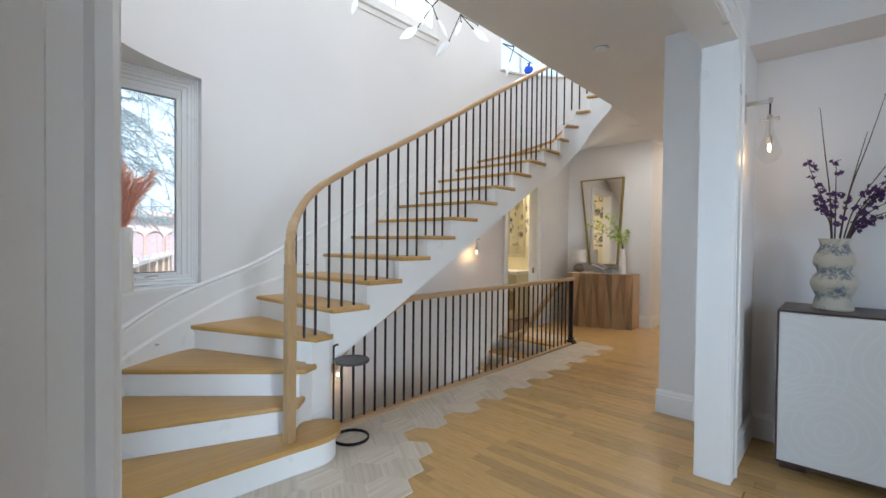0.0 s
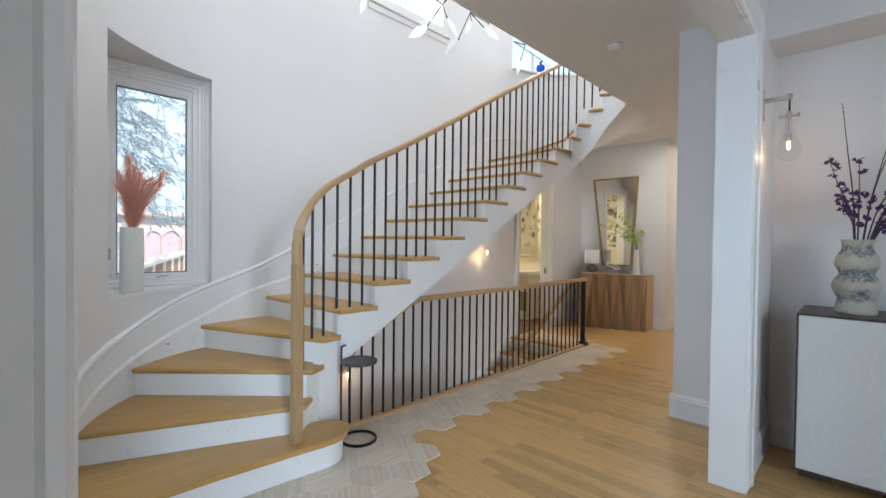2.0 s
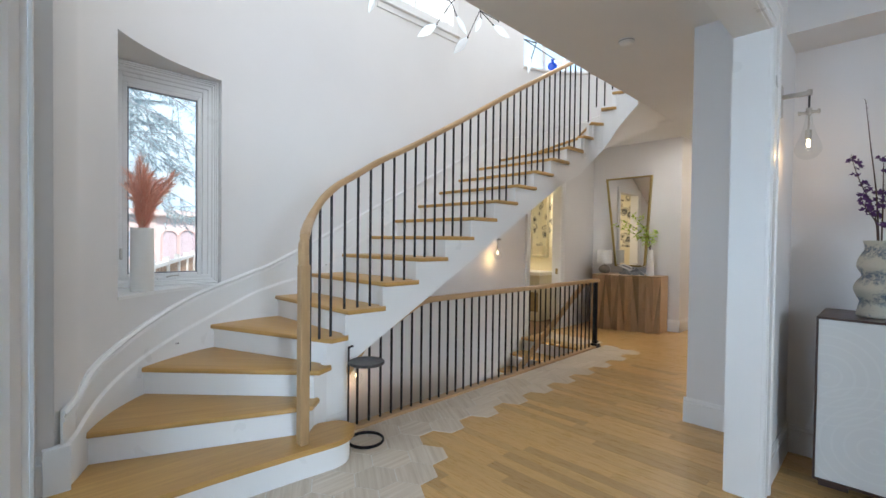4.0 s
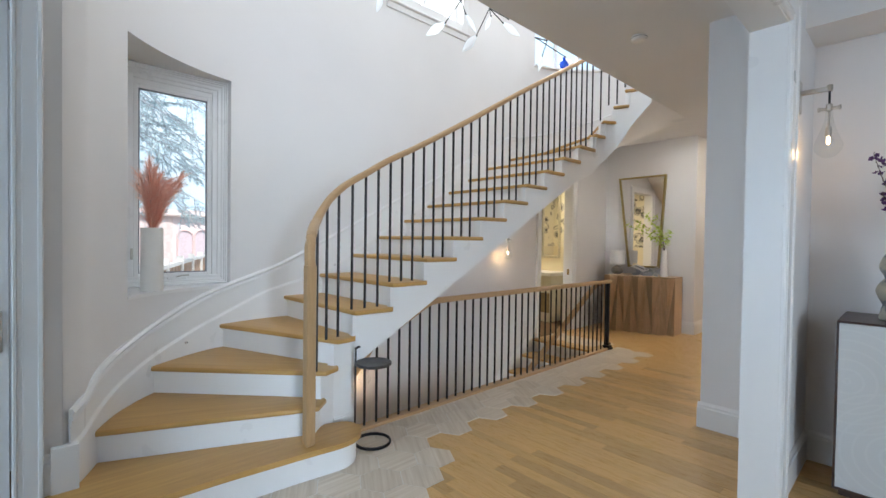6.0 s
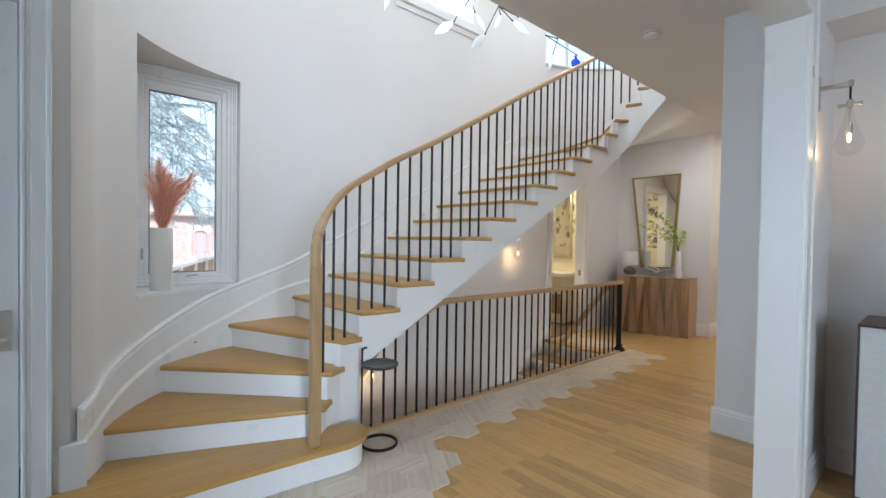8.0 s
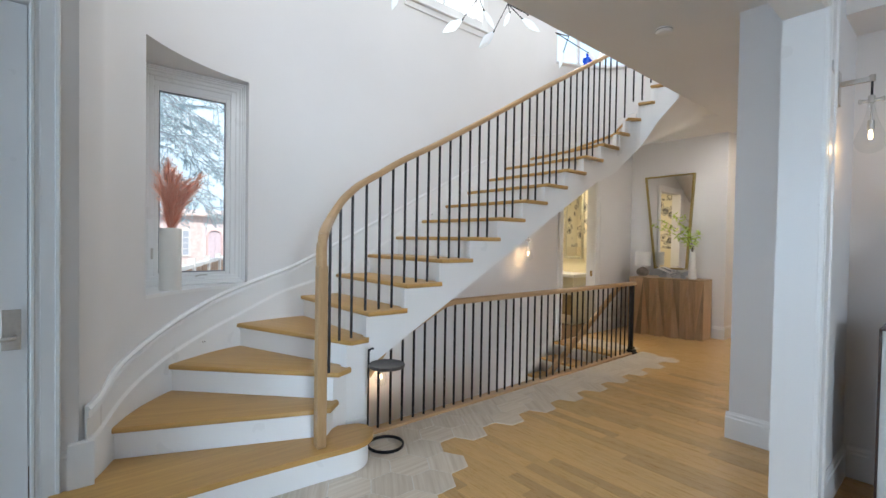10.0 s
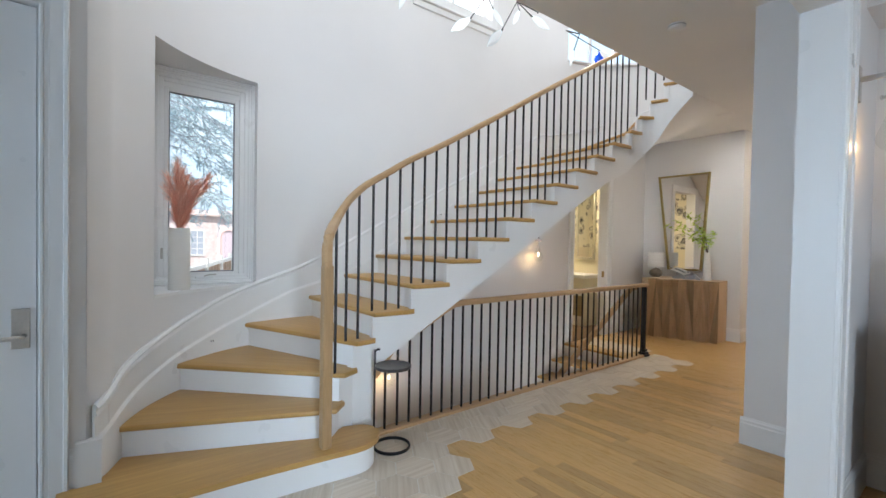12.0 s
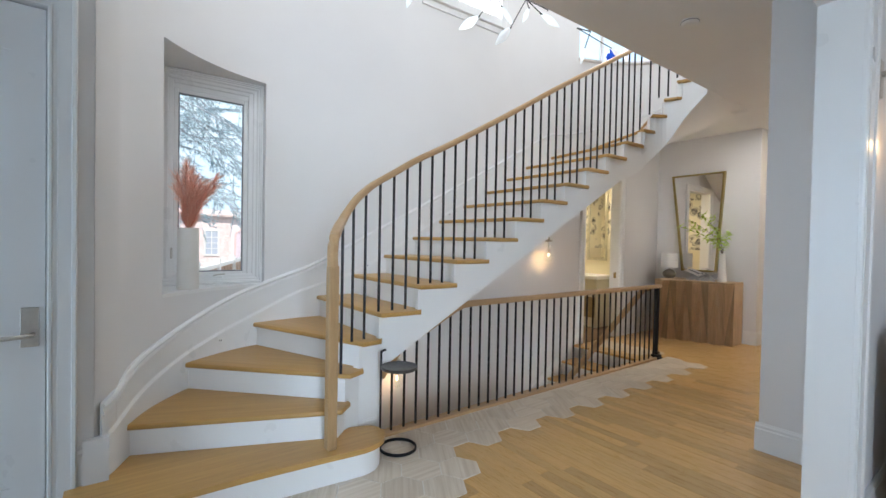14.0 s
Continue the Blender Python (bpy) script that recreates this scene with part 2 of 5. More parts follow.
def arc_b(a):
    return LOW[1] + math.sqrt(max(LOW[2] ** 2 - (a - LOW[0]) ** 2, 0))


def curved_wall():
    edge0, edge1 = (WIN_A0, arc_b(WIN_A0)), (WIN_A1, arc_b(WIN_A1))
    left = [p for p in low_arc if p[0] < WIN_A0 - 0.01 or p[1] < 0.2] + [edge0]
    mid = [edge0] + [p for p in low_arc if WIN_A0 + 0.01 < p[0] < WIN_A1 - 0.01 and p[1] > 0.2] + [edge1]
    right = [edge1] + [p for p in low_arc if p[0] > WIN_A1 + 0.01] + [(3.1, BACK)]
    bm = bmesh.new()

    def face_strip(plan, z0, z1):
        sheet(bm, [[(*p, z0), (*p, z1)] for p in plan])

    low = -2.6
    face_strip(left, low, WIN_Z0), face_strip(left, WIN_Z0, WIN_Z1), face_strip(left, WIN_Z1, TOP)
    face_strip(mid, low, WIN_Z0), face_strip(mid, WIN_Z1, TOP)
    # flight wall, with the upper window left open
    ua0, ua1, uz0 = 1.02, 2.03, 3.95
    r1 = right[:-1] + [(ua0, BACK)]
    for z0, z1 in ((low, WIN_Z0), (WIN_Z0, WIN_Z1), (WIN_Z1, TOP)):
        face_strip(r1, z0, z1)
    r2, r3 = [(ua0, BACK), (ua1, BACK)], [(ua1, BACK), (3.1, BACK)]
    for z0, z1 in ((low, WIN_Z0), (WIN_Z0, WIN_Z1), (WIN_Z1, uz0), (5.6, TOP)):
        face_strip(r2, z0, z1)
    for z0, z1 in ((low, WIN_Z0), (WIN_Z0, WIN_Z1), (WIN_Z1, TOP)):
        face_strip(r3, z0, z1)
    bmesh.ops.remove_doubles(bm, verts=bm.verts, dist=0.0005)
    # reveals of the stair window: deep sill, sides and head
    for z in (WIN_Z1,):
        sheet(bm, [[(*p, z), (p[0], WIN_B + 0.06, z)] for p in mid])
    for p in (edge0, edge1):
        sheet(bm, [[(*p, WIN_Z0), (*p, WIN_Z1)], [(p[0], WIN_B + 0.06, WIN_Z0), (p[0], WIN_B + 0.06, WIN_Z1)]])
    for a in (ua0, ua1):
        sheet(bm, [[(a, BACK, uz0), (a, BACK, 5.6)], [(a, BACK + 0.16, uz0), (a, BACK + 0.16, 5.6)]])
    for z in (uz0, 5.6):
        sheet(bm, [[(ua0, BACK, z), (ua1, BACK, z)], [(ua0, BACK + 0.16, z), (ua1, BACK + 0.16, z)]])
    return tagged(part("wall_stair", bm, WALL, smooth=True), "smooth warm white curved plaster wall along the stair", "wall", kind="structure")


curved_wall()
# the window's outer wall and the outer skin behind the curve, with both openings
slab("wall_outer", [
    (-2.9, WIN_B + 0.06, -0.2, WIN_A0, WIN_B + 0.26, TOP), (WIN_A1, WIN_B + 0.06, -2.6, 1.02, WIN_B + 0.26, TOP),
    (WIN_A0, WIN_B + 0.06, -0.2, WIN_A1, WIN_B + 0.26, WIN_Z0 - 0.02), (WIN_A0, WIN_B + 0.06, WIN_Z1, WIN_A1, WIN_B + 0.26, TOP),
    (1.02, WIN_B + 0.06, -2.6, 2.03, WIN_B + 0.26, 3.95), (1.02, WIN_B + 0.06, 5.6, 2.03, WIN_B + 0.26, TOP),
    (2.03, WIN_B + 0.06, -2.6, 3.1, WIN_B + 0.26, TOP)], WALL, "plain white outer wall behind the stair")
# back wall of the hall with the powder room door
D0, D1, DZ = 3.72, 4.57, 2.38
slab("wall_hall_back", [
    (3.1, BACK, -2.6, D0, BACK + 0.14, CEILING), (D1, BACK, -0.2, FAR + 0.15, BACK + 0.14, CEILING), (D0, BACK, DZ, D1, BACK + 0.14, CEILING),
    (D0, BACK, -2.6, D1, BACK + 0.14, -0.03)], WALL, "warm white hall wall beside the powder room door")
slab("wall_far", [(FAR, -0.43, -0.2, FAR + 0.15, BACK, CEILING), (FAR + 0.15, -0.43, -0.2, 8.6, -0.28, CEILING)], WALL, "warm white end wall of the hall behind the console")
slab("wall_passage", [(8.6, -2.3, -0.2, 8.75, -0.28, CEILING), (2.0, -2.11, -0.2, 8.6, -1.64, CEILING)], WALL, "white wall pier between hall and next room")
# wall between foyer and sitting room with the wide cased opening
O0, O1, OZ = -1.772, 1.088, 2.525
J0, J1 = -2.265, -2.106
slab("wall_opening", [
    (-7.4, J0, -0.2, O0, J1, CEILING), (O1, J0, -0.2, 2.0, J1, CEILING), (O0, J0, OZ, O1, J1, CEILING),
    (2.0, J0, -0.2, 2.12, J1, CEILING)], WALL, "white wall with a wide cased opening")
slab("wall_sitting_end", [(1.97, -7.6, -0.2, 2.12, J0, CEILING)], WALL, "pale wall behind the white cabinet")
slab("wall_sitting_left", [(-4.6, -7.6, -0.2, -4.45, -6.5, CEILING), (-4.6, -3.3, -0.2, -4.45, J0, CEILING), (-4.6, -6.5, -0.2, -4.45, -3.3, 0.55), (-4.6, -6.5, 2.85, -4.45, -3.3, CEILING)], WALL, "plain white side wall of the sitting room with a window")
# unseen wall, added to keep the back window's light off the left casing
slab("wall_sitting_blocker", [(-2.12, -4.2, -0.2, -1.97, J0, CEILING)], WALL, "plain white unseen wall added to shade the left casing")
slab("wall_sitting_back", [(-4.45, -7.75, -0.2, -3.4, -7.6, CEILING), (-2.0, -7.75, -0.2, 1.97, -7.6, CEILING), (-3.4, -7.75, -0.2, -2.0, -7.6, 0.6), (-3.4, -7.75, 2.8, -2.0, -7.6, CEILING)], WALL, "plain white back wall of the sitting room with a window")
# foyer: wall with the closet door, entry wall
CD0, CD1, CDZ = -2.60, -1.80, 2.42
slab("wall_closet", [
    (CD1, 0.0, -0.2, -1.627, 0.14, TOP), (-7.4, 0.0, -0.2, CD0, 0.14, TOP), (CD0, 0.0, CDZ, CD1, 0.14, TOP)], WALL, "white foyer wall with the closet door")
# unseen end wall, set far back to balance the added fill
slab("wall_entry", [(-7.4, -2.1, -0.2, -7.25, -1.75, CEILING), (-7.4, -0.18, -0.2, -7.25, 0, CEILING), (-7.4, -1.75, 2.8, -7.25, -0.18, CEILING),
                    (-7.4, -1.75, -0.2, -7.25, -0.18, 0.2)], WALL, "plain white unseen entry wall, open for an added fill lamp")
slab("wall_closet_inside", [(-2.75, 0.9, -0.2, -1.75, 1.0, 2.6)], WALL, "plain closet back wall")
# upper storey
# its front and side openings are invented for the added fill lamps
slab("wall_upper", [(-1.6, EDGE - 2.2, UPPER, -0.7, EDGE - 2.05, TOP), (2.5, EDGE - 2.2, UPPER, 6.0, EDGE - 2.05, TOP), (-0.7, EDGE - 2.2, UPPER, 2.5, EDGE - 2.05, 3.9), (-0.7, EDGE - 2.2, 5.6, 2.5, EDGE - 2.05, TOP), (-1.75, EDGE - 2.2, UPPER, -1.6, -1.6, TOP), (-1.75, -0.2, UPPER, -1.6, 0.0, TOP), (-1.75, -1.6, UPPER, -1.6, -0.2, 3.75), (-1.75, -1.6, 5.65, -1.6, -0.2, TOP), (6.0, EDGE - 2.2, UPPER, 6.15, 1.2, TOP)], WALL, "white wall of the upper landing")


def head_wall():
    """Curved wall round the head of the stair, from the underside of the winders up, with a window opening."""
    bm = bmesh.new()
    plan = [(3.1, BACK)] + high_arc[1:] + [(4.585, -0.62)]
    zs = [min(2.44 + 0.0385 * i, CEILING - 0.003) for i in range(len(plan))]
    w0, w1 = 3, 12
    for i in range(len(plan) - 1):
        p, q = plan[i], plan[i + 1]
        if w0 <= i < w1:
            sheet(bm, [[(*p, zs[i]), (*p, 3.84)], [(*q, zs[i + 1]), (*q, 3.84)]])
            sheet(bm, [[(*p, 5.5), (*p, TOP)], [(*q, 5.5), (*q, TOP)]])
        else:
            sheet(bm, [[(*p, zs[i]), (*p, 3.84), (*p, 5.5), (*p, TOP)], [(*q, zs[i + 1]), (*q, 3.84), (*q, 5.5), (*q, TOP)]])
    bmesh.ops.remove_doubles(bm, verts=bm.verts, dist=0.0005)
    bmesh.ops.solidify(bm, geom=bm.faces[:], thickness=-0.12)
    return tagged(part("wall_stair_head", bm, WALL, smooth=True), "white curved plaster wall round the stair head", "wall", kind="structure")


head_wall()

# ceilings
slab("ceiling", [(-7.4, -2.106, CEILING, 8.75, EDGE, UPPER - 0.02), (-7.4, EDGE, CEILING, -1.62, 0.0, UPPER - 0.02),
                 (4.75, EDGE, CEILING, 8.75, 1.15, UPPER - 0.02), (-4.6, -7.75, CEILING, 2.12, J0, CEILING + 0.2), (-4.6, J0, CEILING, 2.12, J1, CEILING + 0.2)], CEIL, "flat off-white plaster ceiling", "ceiling")
slab("ceiling_upper", [(-2.0, -3.0, TOP, 6.2, 1.4, TOP + 0.1)], CEIL, "white ceiling of the upper storey", "ceiling")


def hall_ceiling_corner():
    bm = bmesh.new()
    prism(bm, arc(HIGH[0], HIGH[1], HIGH[2] + 0.06, 90, 0, 20) + [(4.645, EDGE), (4.75, EDGE), (4.75, 1.15), (3.1, 1.15)], CEILING, UPPER - 0.02)
    return tagged(part("ceiling_hall", bm, CEIL), "off-white plaster ceiling round the stair head", "ceiling", kind="structure")


hall_ceiling_corner()
slab("ceiling_beam", [(1.60, -7.6, 2.66, 1.97, J0, CEILING)], WALL, "boxed white ceiling beam over the cabinet", "beam")

# floors
slab("floor", [(-7.4, -7.75, -0.2, 8.75, -0.07, -0.02), (3.56, -0.07, -0.2, 8.75, 1.15, -0.02), (-4.6, -0.07, -0.2, 0.0, 1.3, -0.02), (3.7, 1.15, -0.2, 6.4, 3.2, -0.02)], SUBFLOOR, "floor under the planks and tiles", "floor")
slab("floor_lower", [(-1.0, -0.2, -2.7, 5.0, 1.3, -2.6)], SUBFLOOR, "dark floor of the lower storey", "floor")
slab("wall_well", [(-0.2, -0.22, -2.6, 3.7, -0.07, -0.2), (3.60, -0.07, -2.6, 3.7, BACK, -0.2), (-0.3, -0.07, -2.6, -0.2, BACK, -0.03)], WALL, "white wall of the lower stair well")

# ---- stair ----
stair = thing("staircase", (0, 0, 0), label="curved white staircase with light oak treads and white risers", category="staircase")


def lerp(p, q, t):
    return (p[0] + (q[0] - p[0]) * t, p[1] + (q[1] - p[1]) * t)


def tread(i):
    """One oak tread with a rounded nosing and a return past the stringer."""
    (a, b), (c, d) = NOSE[i], NOSE[i + 1]
    z = i * RISE
    back_in, back_out = (c[0], c[1] + 0.03), d
    wall = []
    for k in range(1, 6):
        p = lerp(b, d, k / 6)
        if i <= 4:
            v = Vector((p[0] - LOW[0], p[1] - LOW[1])).normalized() * (LOW[2] - 0.004)
            p = (LOW[0] + v.x, LOW[1] + v.y)
        elif i >= 14:
            v = Vector((p[0] - HIGH[0], p[1] - HIGH[1])).normalized() * (HIGH[2] - 0.004)
            p = (HIGH[0] + v.x, HIGH[1] + v.y)
        wall.append(p)
    # a little of the tread runs under the next riser
    tuck = 0.03
    dn = (Vector(b) - Vector(a)).normalized()
    dirn = Vector((dn.y, -dn.x))
    if dirn.dot(Vector(c) - Vector(a)) < 0:
        dirn = -dirn
    nx = (Vector(d) - Vector(c)).normalized()
    ahead = Vector((nx.y, -nx.x))
    if ahead.dot(dirn) < 0:
        ahead = -ahead
    ci, di = (c[0] + ahead.x * 0.004, c[1] + ahead.y * 0.004), (d[0] + ahead.x * tuck * 1.6, d[1] + ahead.y * tuck * 1.6)
    mid = inset(c, d, 0.06)
    mid = (mid[0] + ahead.x * tuck * 1.6, mid[1] + ahead.y * tuck * 1.6)
    pts = [a, b] + wall + [di, mid, ci]
    bm = bmesh.new()
    prism(bm, pts, z - 0.032, z)
    bm.edges.ensure_lookup_table()
    front = [e for e in bm.edges if all((v.co.xy - Vector(a)).length < 1e-4 or (v.co.xy - Vector(b)).length < 1e-4 for v in e.verts) and abs(e.verts[0].co.z - e.verts[1].co.z) < 1e-5]
    inner = [e for e in bm.edges if all((v.co.xy - Vector(a)).length < 1e-4 or (v.co.xy - Vector(ci)).length < 1e-4 for v in e.verts) and abs(e.verts[0].co.z - e.verts[1].co.z) < 1e-5]
    bmesh.ops.bevel(bm, geom=front + inner, offset=0.012, segments=3, affect="EDGES", profile=0.5)
    turn = Matrix.Rotation(math.atan2(b[1] - a[1], b[0] - a[0]), 4, "Z")
    bmesh.ops.transform(bm, matrix=turn.inverted(), verts=bm.verts)
    ob = part("tread", bm, OAK_TREAD, stair, smooth=True)
    ob.matrix_local = turn
    return ob


def inset(p, q, d):
    """p moved towards q by d."""
    v = (Vector(q) - Vector(p)).normalized() * d
    return (p[0] + v.x, p[1] + v.y)


def riser(i):
    """The white board below tread i's nosing, set back under it."""
    a, b = NOSE[i]
    n = NOSE[i + 1] if i + 1 in NOSE else NOSE[i]
    dn = (Vector(b) - Vector(a)).normalized()
    dirn = Vector((dn.y, -dn.x))
    if dirn.dot(Vector(n[0]) - Vector(a)) < 0:
        dirn = -dirn
    a = inset(a, b, 0.037)
    p = [(a[0] + dirn.x * 0.028, a[1] + dirn.y * 0.028), (b[0] + dirn.x * 0.028, b[1] + dirn.y * 0.028)]
    q = [(p[1][0] + dirn.x * 0.02, p[1][1] + dirn.y * 0.02), (p[0][0] + dirn.x * 0.02, p[0][1] + dirn.y * 0.02)]
    bm = prism(bmesh.new(), p + q, (i - 1) * RISE + 0.0005, i * RISE - 0.032)
    board = part("riser", bm, TRIM, stair)
    lip = [(p[0][0] - dirn.x * 0.010, p[0][1] - dirn.y * 0.010), (p[1][0] - dirn.x * 0.010, p[1][1] - dirn.y * 0.010), p[1], p[0]]
    part("scotia", prism(bmesh.new(), lip, i * RISE - 0.048, i * RISE - 0.0325), TRIM, board)


for i in range(2, 20):
    tread(i)
for i in range(2, 20):
    riser(i)


def first_step():
    """The wide bullnose step with its curved front."""
    front = [p.to_2d() for p in spline([(-1.735, -0.352, 0), (-1.26, -0.374, 0), (-1.02, -0.384, 0), (-0.75, -0.408, 0), (-0.58, -0.424, 0), (-0.42, -0.442, 0), (-0.33, -0.440, 0), (-0.25, -0.407, 0), (-0.185, -0.335, 0), (-0.168, -0.25, 0), (-0.21, -0.17, 0)], 6)]
    back = [(-0.30, -0.14), (-1.42, 0.26), (-1.53, 0.16), (-1.575, 0.03), (-1.60, -0.004), (-1.735, -0.037)]
    pts = [tuple(p) for p in front] + back
    bm = prism(bmesh.new(), pts, RISE - 0.032, RISE)
    n = len(front)
    bm.verts.ensure_lookup_table()
    fr = {(round(p[0], 4), round(p[1], 4)) for p in front}
    es = [e for e in bm.edges if all((round(v.co.x, 4), round(v.co.y, 4)) in fr for v in e.verts) and abs(e.verts[0].co.z - e.verts[1].co.z) < 1e-5]
    bmesh.ops.bevel(bm, geom=es, offset=0.012, segments=3, affect="EDGES", profile=0.5)
    part("tread", bm, OAK_TREAD, stair, smooth=True)
    inner, lip = [], []
    for i, p in enumerate(front):
        d = (front[min(i + 1, n - 1)] - front[max(i - 1, 0)]).normalized()
        inner.append((p.x - d.y * 0.032, p.y + d.x * 0.032))
        lip.append((p.x - d.y * 0.022, p.y + d.x * 0.022))
    board = part("riser", prism(bmesh.new(), inner + back, 0.0, RISE - 0.032), TRIM, stair, smooth=True)
    part("scotia", prism(bmesh.new(), lip + inner[::-1], RISE - 0.048, RISE - 0.0325), TRIM, board, smooth=True)


first_step()

# stringer: white band along the open side


def string_line(off):
    """Plan points of the open side, set in by off from the tips, with the pitch height there."""
    way = [(NOSE[i][0], i * RISE) for i in range(5, 21)]
    ctrl = [Vector((p[0], p[1], z)) for p, z in way]
    fine = spline(ctrl, 4)
    out = []
    for i, p in enumerate(fine):
        d = fine[min(i + 1, len(fine) - 1)] - fine[max(i - 1, 0)]
        d = Vector((d.x, d.y)).normalized()
        out.append((p.x - d.y * off, p.y + d.x * off, p.z))
    return out


def stringer():
    bm = bmesh.new()
    face, rear = string_line(0.036), string_line(0.076)
    n = len(face)
    rows = []
    for i, (f, r) in enumerate(zip(face, rear)):
        k = i / (n - 1)
        low = min(f[2] - 0.40 - min(0.15, max(0.0, (f[2] - 2.45) * 0.3)), CEILING + 0.01)
        # top follows the steps
        step = math.floor((f[2] + 1e-4) / RISE) * RISE - 0.033
        rows.append([(f[0], f[1], low), (f[0], f[1], step), (r[0], r[1], step), (r[0], r[1], low)])
    # doubled where the steps jump
    vs = []
    for i, r in enumerate(rows):
        if i and rows[i][1][2] - rows[i - 1][1][2] > 0.05:
            q = [list(p) for p in r]
            q[1][2] = q[2][2] = rows[i - 1][1][2]
            vs.append([bm.verts.new(p) for p in q])
        vs.append([bm.verts.new(p) for p in r])
    for a, b in zip(vs, vs[1:]):
        for j in range(4):
            bm.faces.new((a[j], a[(j + 1) % 4], b[(j + 1) % 4], b[j]))
    bm.faces.new(vs[0])
    bm.faces.new(vs[-1])
    part("stringer", bm, TRIM, stair)


stringer()


def foot_panel():
    """White panelling closing the stair's foot on the open side, stepped under each tread, down to the floor."""
    edge = {i: inset(*NOSE[i], 0.037) for i in range(2, 6)}
    edge[5] = (-0.085, -0.075)
    for i in (2, 3, 4):
        p, q = edge[i], edge[i + 1]
        bm = prism(bmesh.new(), [p, q, inset(q, NOSE[i + 1][1], 0.05), inset(p, NOSE[i][1], 0.05)], 0.0 if i > 2 else RISE, i * RISE - 0.033)
        part("panel", bm, TRIM, stair)
    bm = bmesh.new()
    for z0, z1, t in ((0.0, 0.15, 0.016), (0.15, 0.172, 0.010), (0.172, 0.184, 0.005)):
        pl = [(edge[4][0], edge[4][1] - t), (-0.085 + t, -0.075 - t)]
        prism(bm, pl + [(-0.085 + t, -0.03), (edge[4][0], edge[4][1] + 0.03)], z0, z1)
    part("base_moulding", bm, TRIM, stair)


foot_panel()


def soffit():
    """The plastered underside of the flight and its winders."""
    bm = bmesh.new()
    rows = []
    for i in range(4, 21):
        p, o = NOSE[i]
        q = inset(p, o, 0.05)
        lo = min(i * RISE - 0.385 - min(0.13, max(0.0, (i * RISE - 2.45) * 0.3)), CEILING - 0.001)
        if i == 20:
            lo = CEILING - 0.001
        hi = min(i * RISE - (0.385 if i < 15 else 0.245), CEILING - 0.001)
        row = [(*lerp(q, o, f), lo + (hi - lo) * f) for f in (0, 0.33, 0.66, 1)]
        # plaster cove from the wall line out to the hall ceiling
        out = Vector((o[0] - HIGH[0], o[1] - HIGH[1])).normalized() if i > 14 else Vector((0, 1))
        for reach, rise in ((0.25, 0.40), (0.60, 0.80), (1.0, 1.0)):
            k = 1.0 if i > 14 else 0.04
            row.append((o[0] + out.x * reach * k, o[1] + out.y * reach * k, hi + (CEILING - 0.001 - hi) * (rise if i > 14 else 0.0)))
        rows.append(row)
    sheet(bm, rows)
    part("soffit", bm, CEIL, stair, smooth=True)


soffit()


# ---- railings ----
RAIL = [(-0.547, -0.34, 1.22), (-0.549, -0.338, 1.31), (-0.530, -0.312, 1.395), (-0.452, -0.20, 1.468), (-0.412, -0.15, 1.499), (-0.37, -0.11, 1.544),
        (-0.311, -0.07, 1.605), (-0.26, -0.045, 1.657), (-0.20, -0.03, 1.708), (-0.135, -0.022, 1.76), (-0.045, -0.02, 1.815), (0.045, -0.02, 1.868),
        (0.234, -0.02, 1.982), (0.545, -0.02, 2.143), (1.15, -0.02, 2.478), (1.895, -0.02, 2.905), (2.965, -0.02, 3.495), (3.17, -0.05, 3.61),
        (3.29, -0.16, 3.74), (3.33, -0.32, 3.90), (3.34, -0.62, 4.2)]
rail_way = spline(RAIL, 5)


def rounded(w, h, c=0.012):
    x, y = w / 2, h / 2
    return [(-x + c, -y), (x - c, -y), (x, -y + c), (x, y - c), (x - c, y), (-x + c, y), (-x, y - c), (-x, -y + c)]


railing = thing("stair_railing", label="light oak handrail on slender black iron balusters along the stair", category="railing")
part("handrail", sweep(bmesh.new(), rail_way, rounded(0.048, 0.043, 0.010), scale=[min(1.2, max(1.0, 1.2 - 0.012 * (i - 12))) for i in range(len(rail_way))]), OAK_RAIL, railing, smooth=True)
part("newel_post", boxed(-0.576, -0.369, RISE, -0.518, -0.311, 1.235, bevel=0.006), OAK_POST, railing)


def rail_height(a, b):
    """Underside of the handrail over a point of the plan."""
    best = (9.0, 0.0)
    for p, q in zip(rail_way[8:], rail_way[9:]):
        d = Vector((q.x - p.x, q.y - p.y))
        f = min(1.0, max(0.0, ((a - p.x) * d.x + (b - p.y) * d.y) / max(d.length_squared, 1e-9)))
        far = math.hypot(p.x + d.x * f - a, p.y + d.y * f - b)
        best = min(best, (far, p.z + (q.z - p.z) * f))
    return best[1] - 0.02


def rod(name, a, b, z0, z1, parent, r=0.0095):
    bm = sweep(bmesh.new(), [(a, b, z0), (a, b, z1)], disc(r, 8), up=(0, 1, 0))
    return part(name, bm, BLACK, parent, smooth=True)


